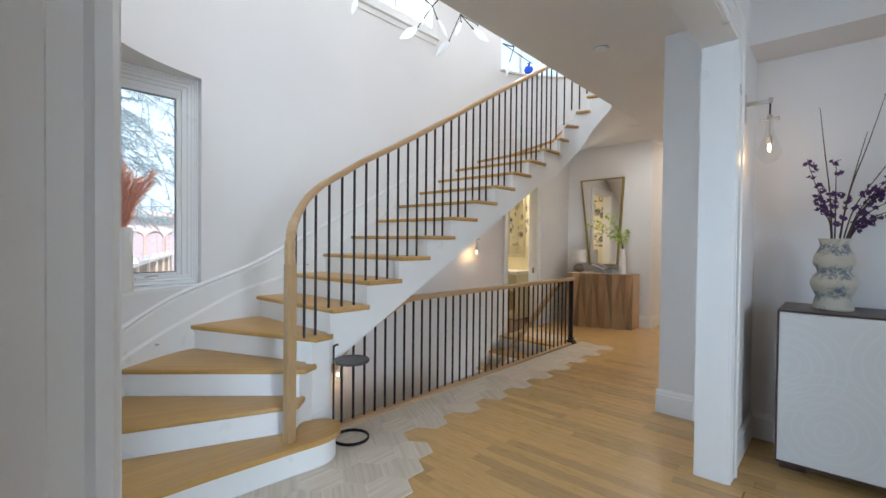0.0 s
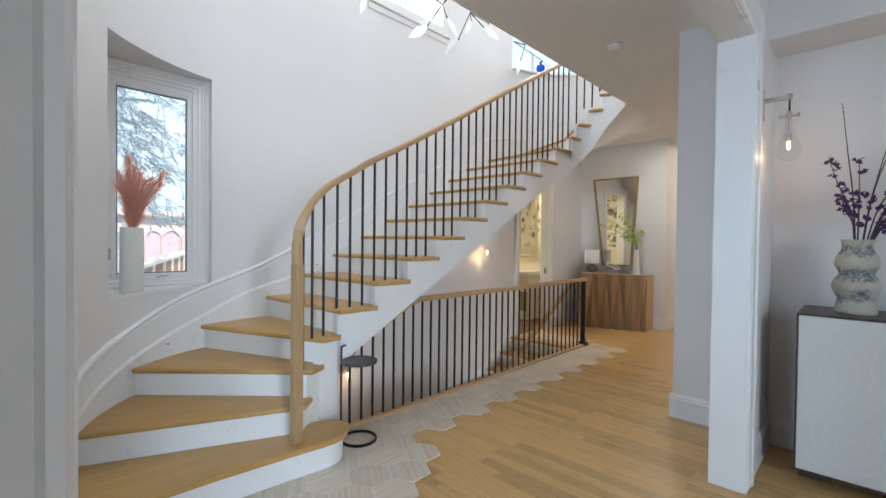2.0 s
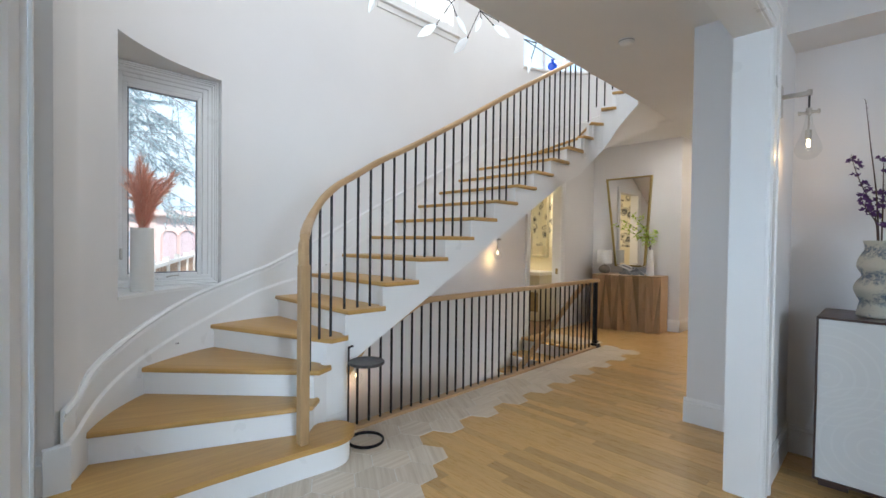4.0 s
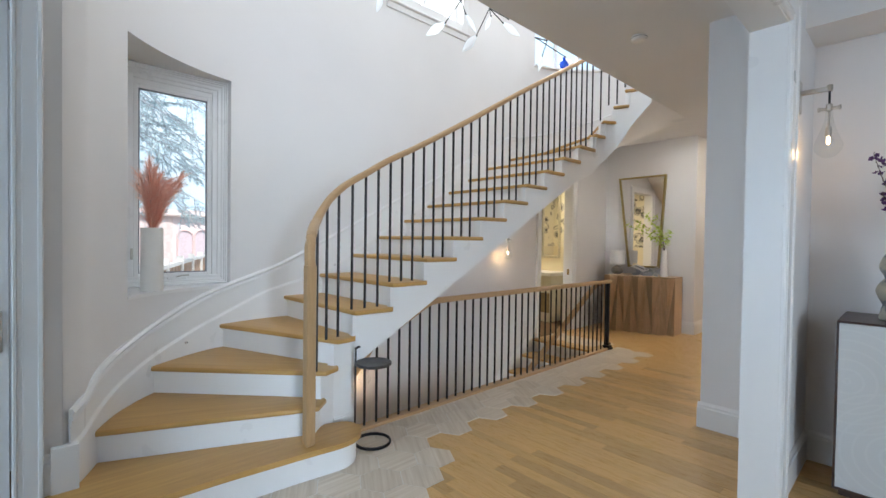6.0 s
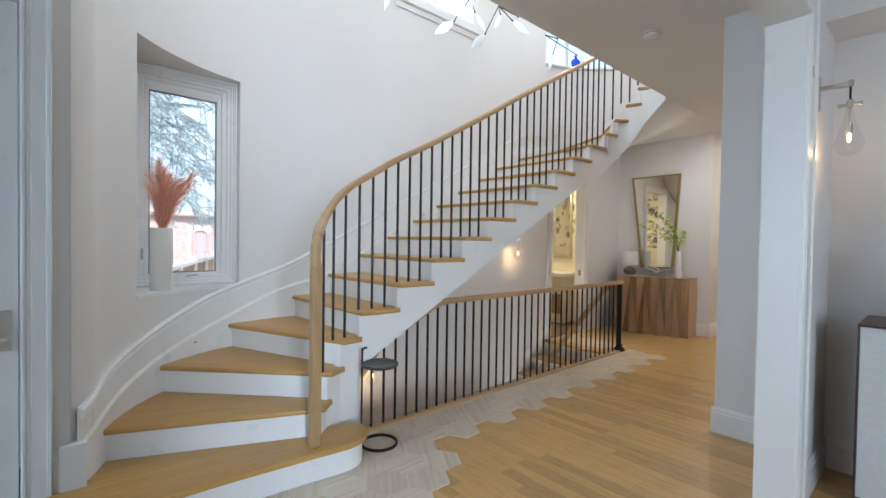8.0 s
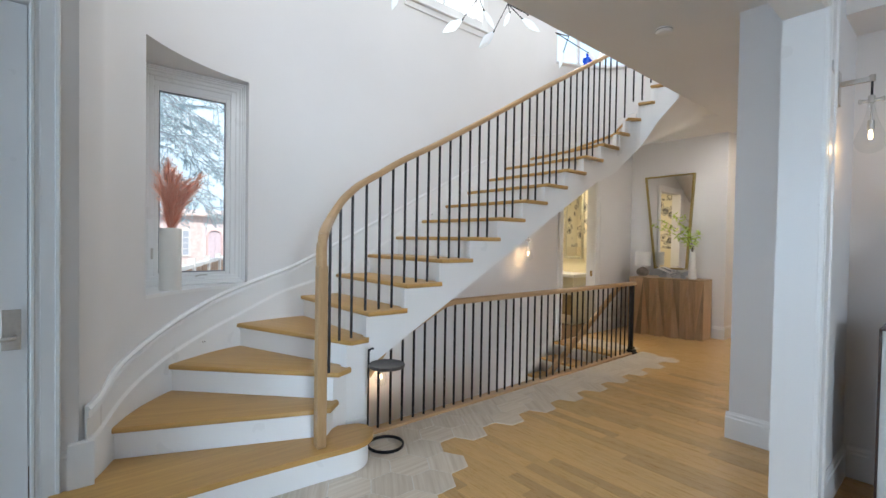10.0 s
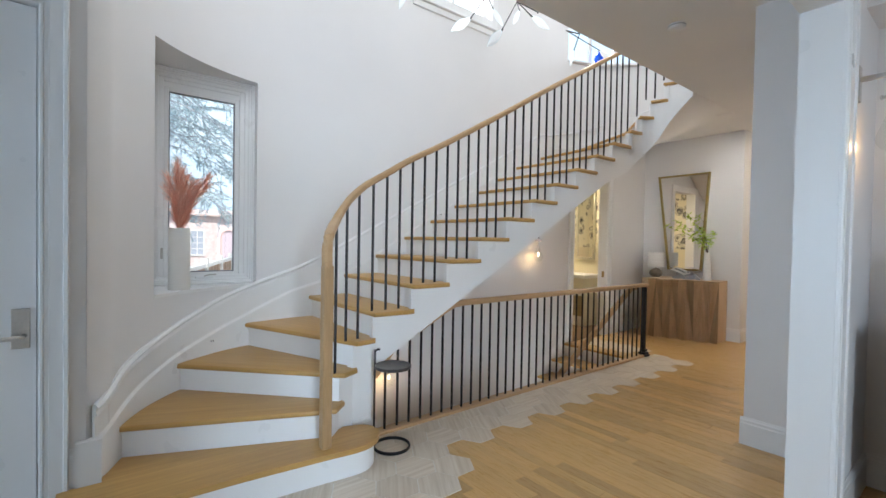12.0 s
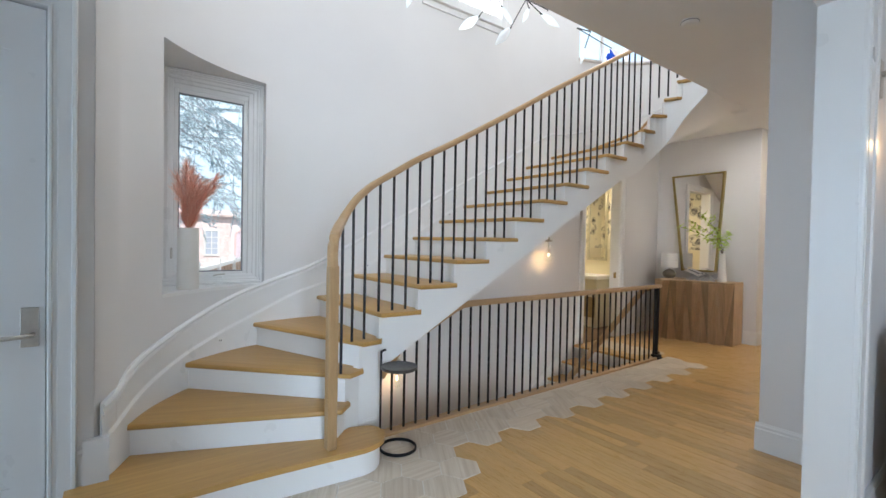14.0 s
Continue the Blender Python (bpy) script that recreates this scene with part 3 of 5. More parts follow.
rod("baluster", -0.478, -0.225, 2 * RISE, rail_height(-0.478, -0.225), railing)
rod("baluster", -0.395, -0.128, 3 * RISE, rail_height(-0.395, -0.128), railing)
rod("baluster", -0.288, -0.055, 4 * RISE, rail_height(-0.288, -0.055), railing)
rod("baluster", -0.186, -0.028, 4 * RISE, rail_height(-0.186, -0.028), railing)
for k in range(28):
    a = -0.074 + 0.1092 * k
    step = 5 if a < 0.22 else 6 + int((a - 0.222) // GO)
    rod("baluster", a, -0.02, step * RISE, rail_height(a, -0.02), railing)
for a, b, i in ((2.99, -0.022, 14), (3.09, -0.03, 14), (3.18, -0.055, 15), (3.26, -0.12, 16), (3.30, -0.20, 17), (3.325, -0.29, 17), (3.335, -0.38, 18), (3.34, -0.46, 19), (3.34, -0.54, 19)):
    rod("baluster", a, b, i * RISE, rail_height(a, b), railing)

guard = thing("well_railing", label="oak topped black iron guard railing round the lower stair well", category="railing")
part("handrail", sweep(bmesh.new(), [(-0.04, 0.0, 0.42), (0.03, 0.0, 0.50), (0.10, 0.0, 0.585), (0.185, 0.0, 0.64), (0.62, 0.0, 0.850), (0.70, 0.0, 0.876), (0.80, 0.0, 0.884), (3.83, 0.0, 0.884)], rounded(0.058, 0.046, 0.01)), OAK_RAIL, guard, smooth=True)
part("base_rail", boxed(-0.075, -0.042, -0.02, 3.86, 0.045, 0.022, bevel=0.004), OAK_RAIL, guard)


def guard_top(a):
    pts = [(-0.04, 0.42), (0.03, 0.50), (0.10, 0.585), (0.185, 0.64), (0.62, 0.85), (0.7, 0.876), (0.8, 0.884), (3.9, 0.884)]
    for (x0, z0), (x1, z1) in zip(pts, pts[1:]):
        if x0 <= a <= x1:
            return z0 + (z1 - z0) * (a - x0) / (x1 - x0) - 0.015
    return 0.5


for k in range(36):
    a = 0.055 + 0.1048 * k
    if a < 3.74:
        rod("baluster", a, 0.0, 0.02, guard_top(a), guard)
post = part("end_post", boxed(3.772, -0.019, 0.0, 3.806, 0.019, 0.88, bevel=0.003), BLACK, guard)
for z0, z1, w in ((0.0, 0.022, 0.055), (0.022, 0.05, 0.045), (0.06, 0.085, 0.034)):
    part("base_plate", boxed(3.789 - w, -w, z0, 3.789 + w, w, z1, bevel=0.005), BLACK, post)
part("well_handrail", sweep(bmesh.new(), [(3.70, 0.055, 0.862), (3.55, 0.055, 0.845), (1.2, 0.055, -0.55)], rounded(0.05, 0.06, 0.01)), OAK_RAIL, guard, smooth=True)

# lower flight
lower = thing("lower_stair", label="oak treaded white stair going down to the lower storey", category="staircase")
for i in range(1, 13):
    a = 3.56 - 0.28 * i
    part("tread", boxed(a - 0.03, 0.048, -i * RISE - 0.03, a + 0.28, BACK - 0.02, -i * RISE, bevel=0.008, seg=2), OAK_STEP, lower)
    part("riser", boxed(a + 0.262, 0.048, -i * RISE + 0.0005, a + 0.28, BACK - 0.02, -(i - 1) * RISE - 0.03), TRIM, lower)
part("landing_nosing", boxed(3.52, 0.048, -0.03, 3.64, BACK - 0.003, 0.001, bevel=0.008, seg=2), OAK_STEP, lower)
part("skirt", prism(bmesh.new(), [(3.64, BACK - 0.018), (3.64, BACK - 0.002), (0.3, BACK - 0.002), (0.3, BACK - 0.018)], [-0.3, -0.3, -2.4, -2.4], [0.18, 0.18, -1.92, -1.92]), TRIM, lower)

# ---- skirting along the stair wall ----
SK = [(-1.60, -0.0, 0.555, 0.385), (-1.558, 0.06, 0.585, 0.405), (*on_low(157, LOW[2]), 0.66, 0.452), (*on_low(150, LOW[2]), 0.70, 0.492), (*on_low(142.5, LOW[2]), 0.741, 0.535), (*on_low(131.4, LOW[2]), 0.818, 0.606),
      (*on_low(117, LOW[2]), 0.935, 0.705), (*on_low(107, LOW[2]), 1.009, 0.782), (*on_low(92, LOW[2]), 1.118, 0.925), (-0.128, BACK, 1.193, 0.985), (0.297, BACK, 1.405, 1.118), (1.055, BACK, 1.80, 1.55),
      (1.912, BACK, 2.245, 2.035), (2.868, BACK, 2.755, 2.56)] + [(HIGH[0] + HIGH[2] * math.cos(radians(d)), HIGH[1] + HIGH[2] * math.sin(radians(d)), z, z - 0.195) for d, z in ((88, 2.82), (69, 2.93), (46, 3.11), (25, 3.29), (9, 3.45), (0, 3.58))]
sk_fine = spline([(p[0], p[1], p[2]) for p in SK], 5)
sk_low = spline([(p[0], p[1], p[3]) for p in SK], 5)


def skirting():
    skirt = tagged(new("baseboard_stair"), "white moulded skirting rising along the curved stair wall", "baseboard", kind="structure")
    n = len(sk_fine)

    def inward(i, d):
        p, q = sk_fine[max(i - 1, 0)], sk_fine[min(i + 1, n - 1)]
        t = Vector((q.x - p.x, q.y - p.y)).normalized()
        return (sk_fine[i].x + t.y * d, sk_fine[i].y - t.x * d)

    def band(name, z0, z1, d0, d1):
        bm = bmesh.new()
        rows = []
        for i in range(n):
            w = inward(i, -0.004)
            a, b = inward(i, d0), inward(i, d1)
            rows.append([(*w, z0(i)), (*a, z0(i)), (*b, z1(i)), (*w, z1(i))])
        sheet(bm, rows)
        for r in (rows[0], rows[-1]):
            bm.faces.new([bm.verts.new(p) for p in r])
        part(name, bm, TRIM, skirt, smooth=True)

    top, low = (lambda i: sk_fine[i].z), (lambda i: sk_low[i].z)
    band("board", lambda i: low(i) - (0.34 if sk_low[i].z < 2.4 else 0.20), lambda i: low(i) - 0.012, 0.014, 0.014)
    band("bead", lambda i: low(i) - 0.012, lambda i: low(i) + 0.008, 0.019, 0.008)
    band("panel", lambda i: low(i) + 0.006, lambda i: top(i) - 0.055, 0.008, 0.008)
    band("cap_bead", lambda i: top(i) - 0.055, lambda i: top(i) - 0.034, 0.020, 0.014)
    band("cap_cove", lambda i: top(i) - 0.034, lambda i: top(i) - 0.016, 0.010, 0.018)
    band("cap", lambda i: top(i) - 0.016, lambda i: top(i), 0.026, 0.014)


skirting()
slab("plinth_block", [(-1.668, -0.034, RISE, -1.566, 0.045, 0.392)], TRIM, "white plinth block at the foot of the skirting", "plinth")


def step_light(place, turn):
    t = thing("step_light", place, turn, label="tiny round white step light in the stair skirting", category="step light", group="stair step lights")
    way = [(0, 0, 0), (0, -0.012, 0)]
    part("rim", sweep(bmesh.new(), way, disc(0.011, 14)), TRIM, t, smooth=True)
    part("lens", sweep(bmesh.new(), [(0, -0.012, 0), (0, -0.014, 0)], disc(0.005, 10)), GREY_IRON, t)


step_light((-0.919, 0.828, 0.628), 29.6)
step_light((0.357, 0.998, 1.145), 0.0)
step_light((1.315, 0.998, 1.670), 0.0)

# ---- trim ----
BASE = [(0, -0.006), (0.018, -0.006), (0.018, 0.145), (0.012, 0.152), (0.012, 0.168), (0.006, 0.178), (0.004, 0.187), (0, 0.187)]


def baseboard(runs, label="white moulded baseboard"):
    """Runs of (start, end) in plan; the wall is on the left of each."""
    bm = bmesh.new()
    for p, q in runs:
        sweep(bm, [(*p, 0), (*q, 0)], BASE)
    return tagged(part("baseboard", bm, TRIM), label, "baseboard", kind="structure")


baseboard([((2.0, -1.622), (2.0, -2.104)), ((1.25, J0), (1.97, J0)), ((1.97, J0 - 0.018), (1.97, -7.5))])
baseboard([((4.69, BACK), (FAR, BACK)), ((FAR, BACK - 0.018), (FAR, -0.448)), ((FAR - 0.018, -0.43), (8.5, -0.43))], "white moulded baseboard of the hall")
bb = bmesh.new()
sweep(bb, [(-1.69, 0.0, RISE), (-1.662, 0.0, RISE)], BASE)
tagged(part("baseboard", bb, TRIM), "short white moulded baseboard by the closet casing", "baseboard", kind="structure")
CASE = [(0, 0), (0, 0.016), (0.006, 0.024), (0.018, 0.024), (0.024, 0.016), (0.047, 0.018), (0.049, 0.024), (0.118, 0.026), (0.122, 0.034), (0.140, 0.036), (0.146, 0.030), (0.146, 0)]


def casing(name, left, right, top, wall, outward, label, width=1.0, base=0.0):
    """Moulded casing round an opening in a wall that runs along x; outward is -1 or 1 in y."""
    bm = bmesh.new()
    sec = [(s * width, d) for s, d in CASE]
    rows = []
    for s, d in sec:
        y = wall + outward * d
        rows.append([(left - s, y, base), (left - s, y, top + s), (right + s, y, top + s), (right + s, y, base)])
    rows.append(rows[0])
    sheet(bm, rows)
    return tagged(part(name, bm, TRIM), label, "trim", kind="structure")


casing("trim_opening", O0, O1, OZ, J0, -1, "white moulded casing of the wide opening")
slab("trim_jamb", [(O1 - 0.004, J0 - 0.004, 0, O1, J1 + 0.004, OZ - 0.004), (O0, J0 - 0.004, 0, O0 + 0.004, J1 + 0.004, OZ - 0.004), (O0, J0 - 0.004, OZ - 0.004, O1, J1 + 0.004, OZ)], TRIM, "white jamb lining of the wide opening", "trim")
casing("trim_closet", CD0, CD1 + 0.004, CDZ, 0.0, -1, "white moulded casing of the closet door", 0.72)
casing("trim_powder", D0, D1, DZ, BACK, -1, "white moulded casing of the powder room door", 0.75)

# closet door
closet = thing("door_closet", (0, 0, 0), label="closed white panelled closet door with a nickel lever", category="door", kind="structure")


def panelled_door(parent, x0, x1, z0, z1, y, rails):
    """A leaf with recessed panels, its face at y towards -y."""
    st = 0.118
    zs = [z0] + rails + [z1]
    part("stile", boxed(x0, y, z0, x0 + st, y + 0.04, z1), TRIM, parent)
    part("stile", boxed(x1 - st, y, z0, x1, y + 0.04, z1), TRIM, parent)
    edges = [(z0, z0 + 0.22)] + [(r - 0.06, r + 0.06) for r in rails] + [(z1 - 0.21, z1)]
    for a, b in edges:
        part("rail", boxed(x0 + st, y, a, x1 - st, y + 0.04, b), TRIM, parent)
    for (a0, a1), (b0, b1) in zip(edges, edges[1:]):
        bm = bmesh.new()
        box(bm, x0 + st, y + 0.014, a1, x1 - st, y + 0.03, b0)
        for k, (dx, dy) in enumerate(((0.0, 0.006), (0.012, 0.010))):
            box(bm, x0 + st + dx, y + dy, a1 + dx, x0 + st + dx + 0.012, y + 0.016, b0 - dx)
            box(bm, x1 - st - dx - 0.012, y + dy, a1 + dx, x1 - st - dx, y + 0.016, b0 - dx)
            box(bm, x0 + st + dx + 0.012, y + dy, a1 + dx, x1 - st - dx - 0.012, y + 0.016, a1 + dx + 0.012)
            box(bm, x0 + st + dx + 0.012, y + dy, b0 - dx - 0.012, x1 - st - dx - 0.012, y + 0.016, b0 - dx)
        part("panel", bm, TRIM, parent)


panelled_door(closet, CD0 + 0.004, CD1 - 0.006, 0.008, CDZ - 0.006, 0.012, [0.88])
lever = part("door_handle", boxed(-1.890, 0.002, 0.867, -1.826, 0.013, 1.048, bevel=0.002), NICKEL, closet, "brushed nickel lever on a square plate")
part("lever", sweep(bmesh.new(), [(-1.848, 0.0, 0.925), (-1.848, -0.045, 0.925), (-1.862, -0.055, 0.925), (-1.98, -0.055, 0.922)], disc(0.010, 10)), NICKEL, lever, smooth=True)
part("latch_plate", boxed(-1.7995, 0.004, 0.88, -1.7965, 0.010, 0.96), BLACK, closet)

# ---- stair window ----
win = thing("window_1", label="white framed casement window with a deep sill", category="window", kind="structure")
GA0, GA1, GZ0, GZ1 = -1.165, -0.712, 1.115, 2.455


def ring_frame(bm, a0, a1, z0, z1, w, y0, y1, bevel=0.0):
    box(bm, a0, y0, z0, a0 + w, y1, z1, bevel)
    box(bm, a1 - w, y0, z0, a1, y1, z1, bevel)
    box(bm, a0 + w, y0, z0, a1 - w, y1, z0 + w, bevel)
    box(bm, a0 + w, y0, z1 - w, a1 - w, y1, z1, bevel)
    return bm


part("window_frame", ring_frame(bmesh.new(), GA0 - 0.068, GA1 + 0.068, GZ0 - 0.068, GZ1 + 0.10, 0.036, WIN_B - 0.01, WIN_B + 0.07, 0.003), TRIM, win)
part("head_filler", boxed(GA0 - 0.035, WIN_B + 0.0, GZ1 + 0.028, GA1 + 0.035, WIN_B + 0.06, GZ1 + 0.07), TRIM, win)
sash = part("sash", ring_frame(bmesh.new(), GA0 - 0.031, GA1 + 0.031, GZ0 - 0.031, GZ1 + 0.031, 0.031, WIN_B + 0.005, WIN_B + 0.05, 0.004), TRIM, win)
screen = ring_frame(bmesh.new(), GA0 - 0.004, GA1 + 0.004, GZ0 - 0.004, GZ1 + 0.004, 0.012, WIN_B + 0.012, WIN_B + 0.03)
part("gasket", screen, plain("grey_gasket", (0.20, 0.21, 0.23), 0.5, 0.3), sash)
pane = part("pane", boxed(GA0, WIN_B + 0.03, GZ0, GA1, WIN_B + 0.036, GZ1), GLASS, sash)
pane.visible_shadow = False
WCASE = [(0.0, 0.0), (0.0, 0.040), (0.010, 0.043), (0.014, 0.032), (0.022, 0.032), (0.026, 0.022), (0.034, 0.024), (0.046, 0.016), (0.066, 0.016), (0.071, 0.010), (0.071, 0.0)]
rows = []
for w, d in WCASE:
    a0, a1, z0, z1 = WIN_A0 + 0.003 + w, WIN_A1 - 0.003 - w, WIN_Z0 + 0.003 + w, WIN_Z1 - 0.003 - w
    y = WIN_B - 0.002 - d
    rows.append([(a0, y, z0), (a0, y, z1), (a1, y, z1), (a1, y, z0), (a0, y, z0)])
cs = bmesh.new()
sheet(cs, rows)
part("casing", cs, TRIM, win)
part("window_sill", prism(bmesh.new(), [(WIN_A0, arc_b(WIN_A0) - 0.012)] + [(a, arc_b(a) - 0.012) for a in np.linspace(WIN_A0 + 0.05, WIN_A1 - 0.05, 8).tolist()] + [(WIN_A1, arc_b(WIN_A1) - 0.012), (WIN_A1, WIN_B + 0.06), (WIN_A0, WIN_B + 0.06)], WIN_Z0 - 0.022, WIN_Z0), TRIM, win)
crank = part("crank", boxed(-0.99, WIN_B - 0.03, GZ0 - 0.05, -0.86, WIN_B, GZ0 - 0.028, bevel=0.004), TRIM, win)
part("crank_arm", sweep(bmesh.new(), [(-0.93, WIN_B - 0.03, GZ0 - 0.03), (-0.90, WIN_B - 0.045, GZ0 - 0.02), (-0.85, WIN_B - 0.045, GZ0 - 0.018)], disc(0.005)), NICKEL, crank)
part("latch", boxed(GA0 - 0.05, WIN_B - 0.025, 1.22, GA0 - 0.035, WIN_B - 0.008, 1.30, bevel=0.003), NICKEL, win)

# upper windows
win2 = thing("window_2", label="white framed upper window above the stair", category="window", kind="structure")
u2 = ring_frame(bmesh.new(), 0.925, 2.115, 3.86, 5.70, 0.092, BACK - 0.022, BACK, 0.004)
part("casing", u2, TRIM, win2)
part("apron", boxed(0.93, BACK - 0.018, 3.775, 2.11, BACK, 3.84, bevel=0.004), TRIM, win2)
part("window_sill", boxed(0.90, BACK - 0.05, 3.838, 2.14, BACK + 0.1, 3.862, bevel=0.006), TRIM, win2)
part("sash", ring_frame(bmesh.new(), 1.02, 2.03, 3.95, 5.6, 0.05, BACK + 0.08, BACK + 0.12, 0.004), TRIM, win2)
part("muntin", boxed(1.50, BACK + 0.085, 4.0, 1.535, BACK + 0.115, 5.55), TRIM, win2)

# ---- powder room ----
def wallpaper():
    k = Mat("floral_wallpaper", 0.7)
    v = k.coords((1, 1, 1))
    warp = k.node("ShaderNodeVectorMath", **{})
    warp.operation = "ADD"
    k.t.links.new(v, warp.inputs[0])
    nz = k.node("ShaderNodeTexNoise", Vector=v, Scale=5.0, Detail=3.0)
    sc = k.node("ShaderNodeVectorMath", **{})
    sc.operation = "SCALE"
    k.t.links.new(nz.outputs["Color"], sc.inputs[0])
    sc.inputs["Scale"].default_value = 0.16
    k.t.links.new(sc.outputs[0], warp.inputs[1])
    vo = k.node("ShaderNodeTexVoronoi", Vector=warp.outputs[0], Scale=4.6)
    blob = k.ramp(vo.outputs["Distance"], [(0.27, (1, 1, 1)), (0.35, (0, 0, 0)), (0.41, (0.85,) * 3), (0.47, (0, 0, 0))])
    shade = k.ramp(k.noise(v, 22, 4), [(0.4, (0.035, 0.035, 0.04)), (0.6, (0.30, 0.28, 0.24))])
    k.base(k.mix(blob, (0.80, 0.74, 0.56), shade))
    return k.m


slab("wall_powder", [(5.3, BACK + 0.14, -0.2, 5.42, 3.2, 2.7), (3.3, 3.08, -0.2, 5.3, 3.2, 2.7), (3.18, BACK + 0.14, -0.2, 3.3, 3.2, 2.7)], painted("cream_tile_wall", (0.74, 0.66, 0.47), 0.35), "cream tiled powder room wall")
slab("wallpaper", [(5.292, BACK + 0.14, 1.30, 5.298, 3.08, 2.7), (3.302, BACK + 0.14, 1.30, 3.308, 3.08, 2.7), (3.31, 3.072, 1.30, 5.29, 3.078, 2.7)], wallpaper(), "cream wallpaper with large dark flowers", "wallpaper")
slab("ceiling_powder", [(3.18, BACK + 0.14, 2.7, 5.42, 3.2, 2.8)], CEIL, "cream powder room ceiling", "ceiling")
pm = thing("wall_mirror", label="tall mirror in a wide silver frame on flowered wallpaper", category="mirror")
part("frame", ring_frame(bmesh.new(), 0, 0.40, 0, 1.22, 0.05, -0.03, 0.0, 0.01), plain("silver_leaf", (0.58, 0.54, 0.42), 0.35, 0.9), pm)
MIRROR = plain("mirror_glass", (0.9, 0.9, 0.9), 0.02, 1.0, 0.0)
part("glass", boxed(0.05, -0.012, 0.05, 0.35, -0.002, 1.17), MIRROR, pm)
pm.matrix_world = pose(5.286, 2.06, 1.10, 0, 0, -90)
van = thing("vanity", label="white topped vanity with tan wooden drawers", category="vanity")
part("countertop", boxed(4.78, 1.52, 0.80, 5.30, 2.6, 0.86, bevel=0.006), TRIM, van)
part("cabinet", boxed(4.84, 1.56, 0.0, 5.28, 2.56, 0.80), painted("cream_cabinet", (0.70, 0.66, 0.55), 0.4), van)
part("drawer", boxed(4.822, 1.58, 0.16, 4.84, 2.06, 0.50, bevel=0.004), plain("tan_wood", (0.30, 0.22, 0.11), 0.5, 0, 0.2), van)
part("drawer", boxed(4.822, 2.08, 0.16, 4.84, 2.54, 0.50, bevel=0.004), plain("tan_wood_dark", (0.28, 0.20, 0.10), 0.5, 0, 0.2), van)
part("strike_plate", boxed(D1 - 0.005, BACK + 0.03, 0.87, D1 - 0.001, BACK + 0.07, 0.96), plain("aged_brass", (0.35, 0.25, 0.12), 0.35, 1.0), thing("door_strike", label="small aged brass strike on the door jamb", category="door hardware"))

# ---- console and what stands by it ----
# random facet tone widened to stand in for facets catching light differently
GREY_OAK = oak("weathered_oak", (0.82, 0.60, 0.39), (0.58, 0.395, 0.225), "z", 0.55, 0.30, 16)


def console_table():
    t = thing("console_table", label="weathered oak console with a faceted zigzag front", category="console table")
    p0, p1 = Vector((5.06, 0.70)), Vector((5.36, -0.27))
    n = 10
    d = (p1 - p0) / n
    out = Vector((d.y, -d.x)).normalized()
    if out.x > 0:
        out = -out
    H = 0.862
    for i in range(n):
        a0, a1 = p0 + d * i, p0 + d * (i + 1)
        deep = 0.085
        t0, t1 = (a0 + out * deep * (i % 2), a1 + out * deep * ((i + 1) % 2))
        b0, b1 = (a0 + out * deep * ((i + 1) % 2), a1 + out * deep * (i % 2))
        v = [(*b0, 0.0), (*b1, 0.0), (*t1, H - 0.004), (*t0, H - 0.004)]
        for tri in (((0, 1, 2), (0, 2, 3)) if i % 2 else ((0, 1, 3), (1, 2, 3))):
            bm = bmesh.new()
            bm.faces.new([bm.verts.new(v[q]) for q in tri])
            bmesh.ops.solidify(bm, geom=bm.faces[:], thickness=0.02)
            part("front_facet", bm, GREY_OAK, t)
    top = []
    for i in range(n + 1):
        top.append(tuple(p0 + d * i + out * (0.085 * (i % 2) + 0.004)))
    part("top", prism(bmesh.new(), top + [(5.67, -0.27), (5.67, 0.70)], H - 0.004, H + 0.016), GREY_OAK, t)
    part("side", prism(bmesh.new(), [tuple(p1), (5.67, -0.27), (5.67, -0.25), (p1.x + 0.01, p1.y + 0.02)], 0, H - 0.004), GREY_OAK, t)
    part("side", prism(bmesh.new(), [tuple(p0), (5.67, 0.70), (5.67, 0.68), (p0.x + 0.01, p0.y - 0.02)], 0, H - 0.004), GREY_OAK, t)


console_table()
CT = 0.878

mir = thing("hall_mirror", label="tapered hall mirror in a thin brushed gold frame", category="mirror")


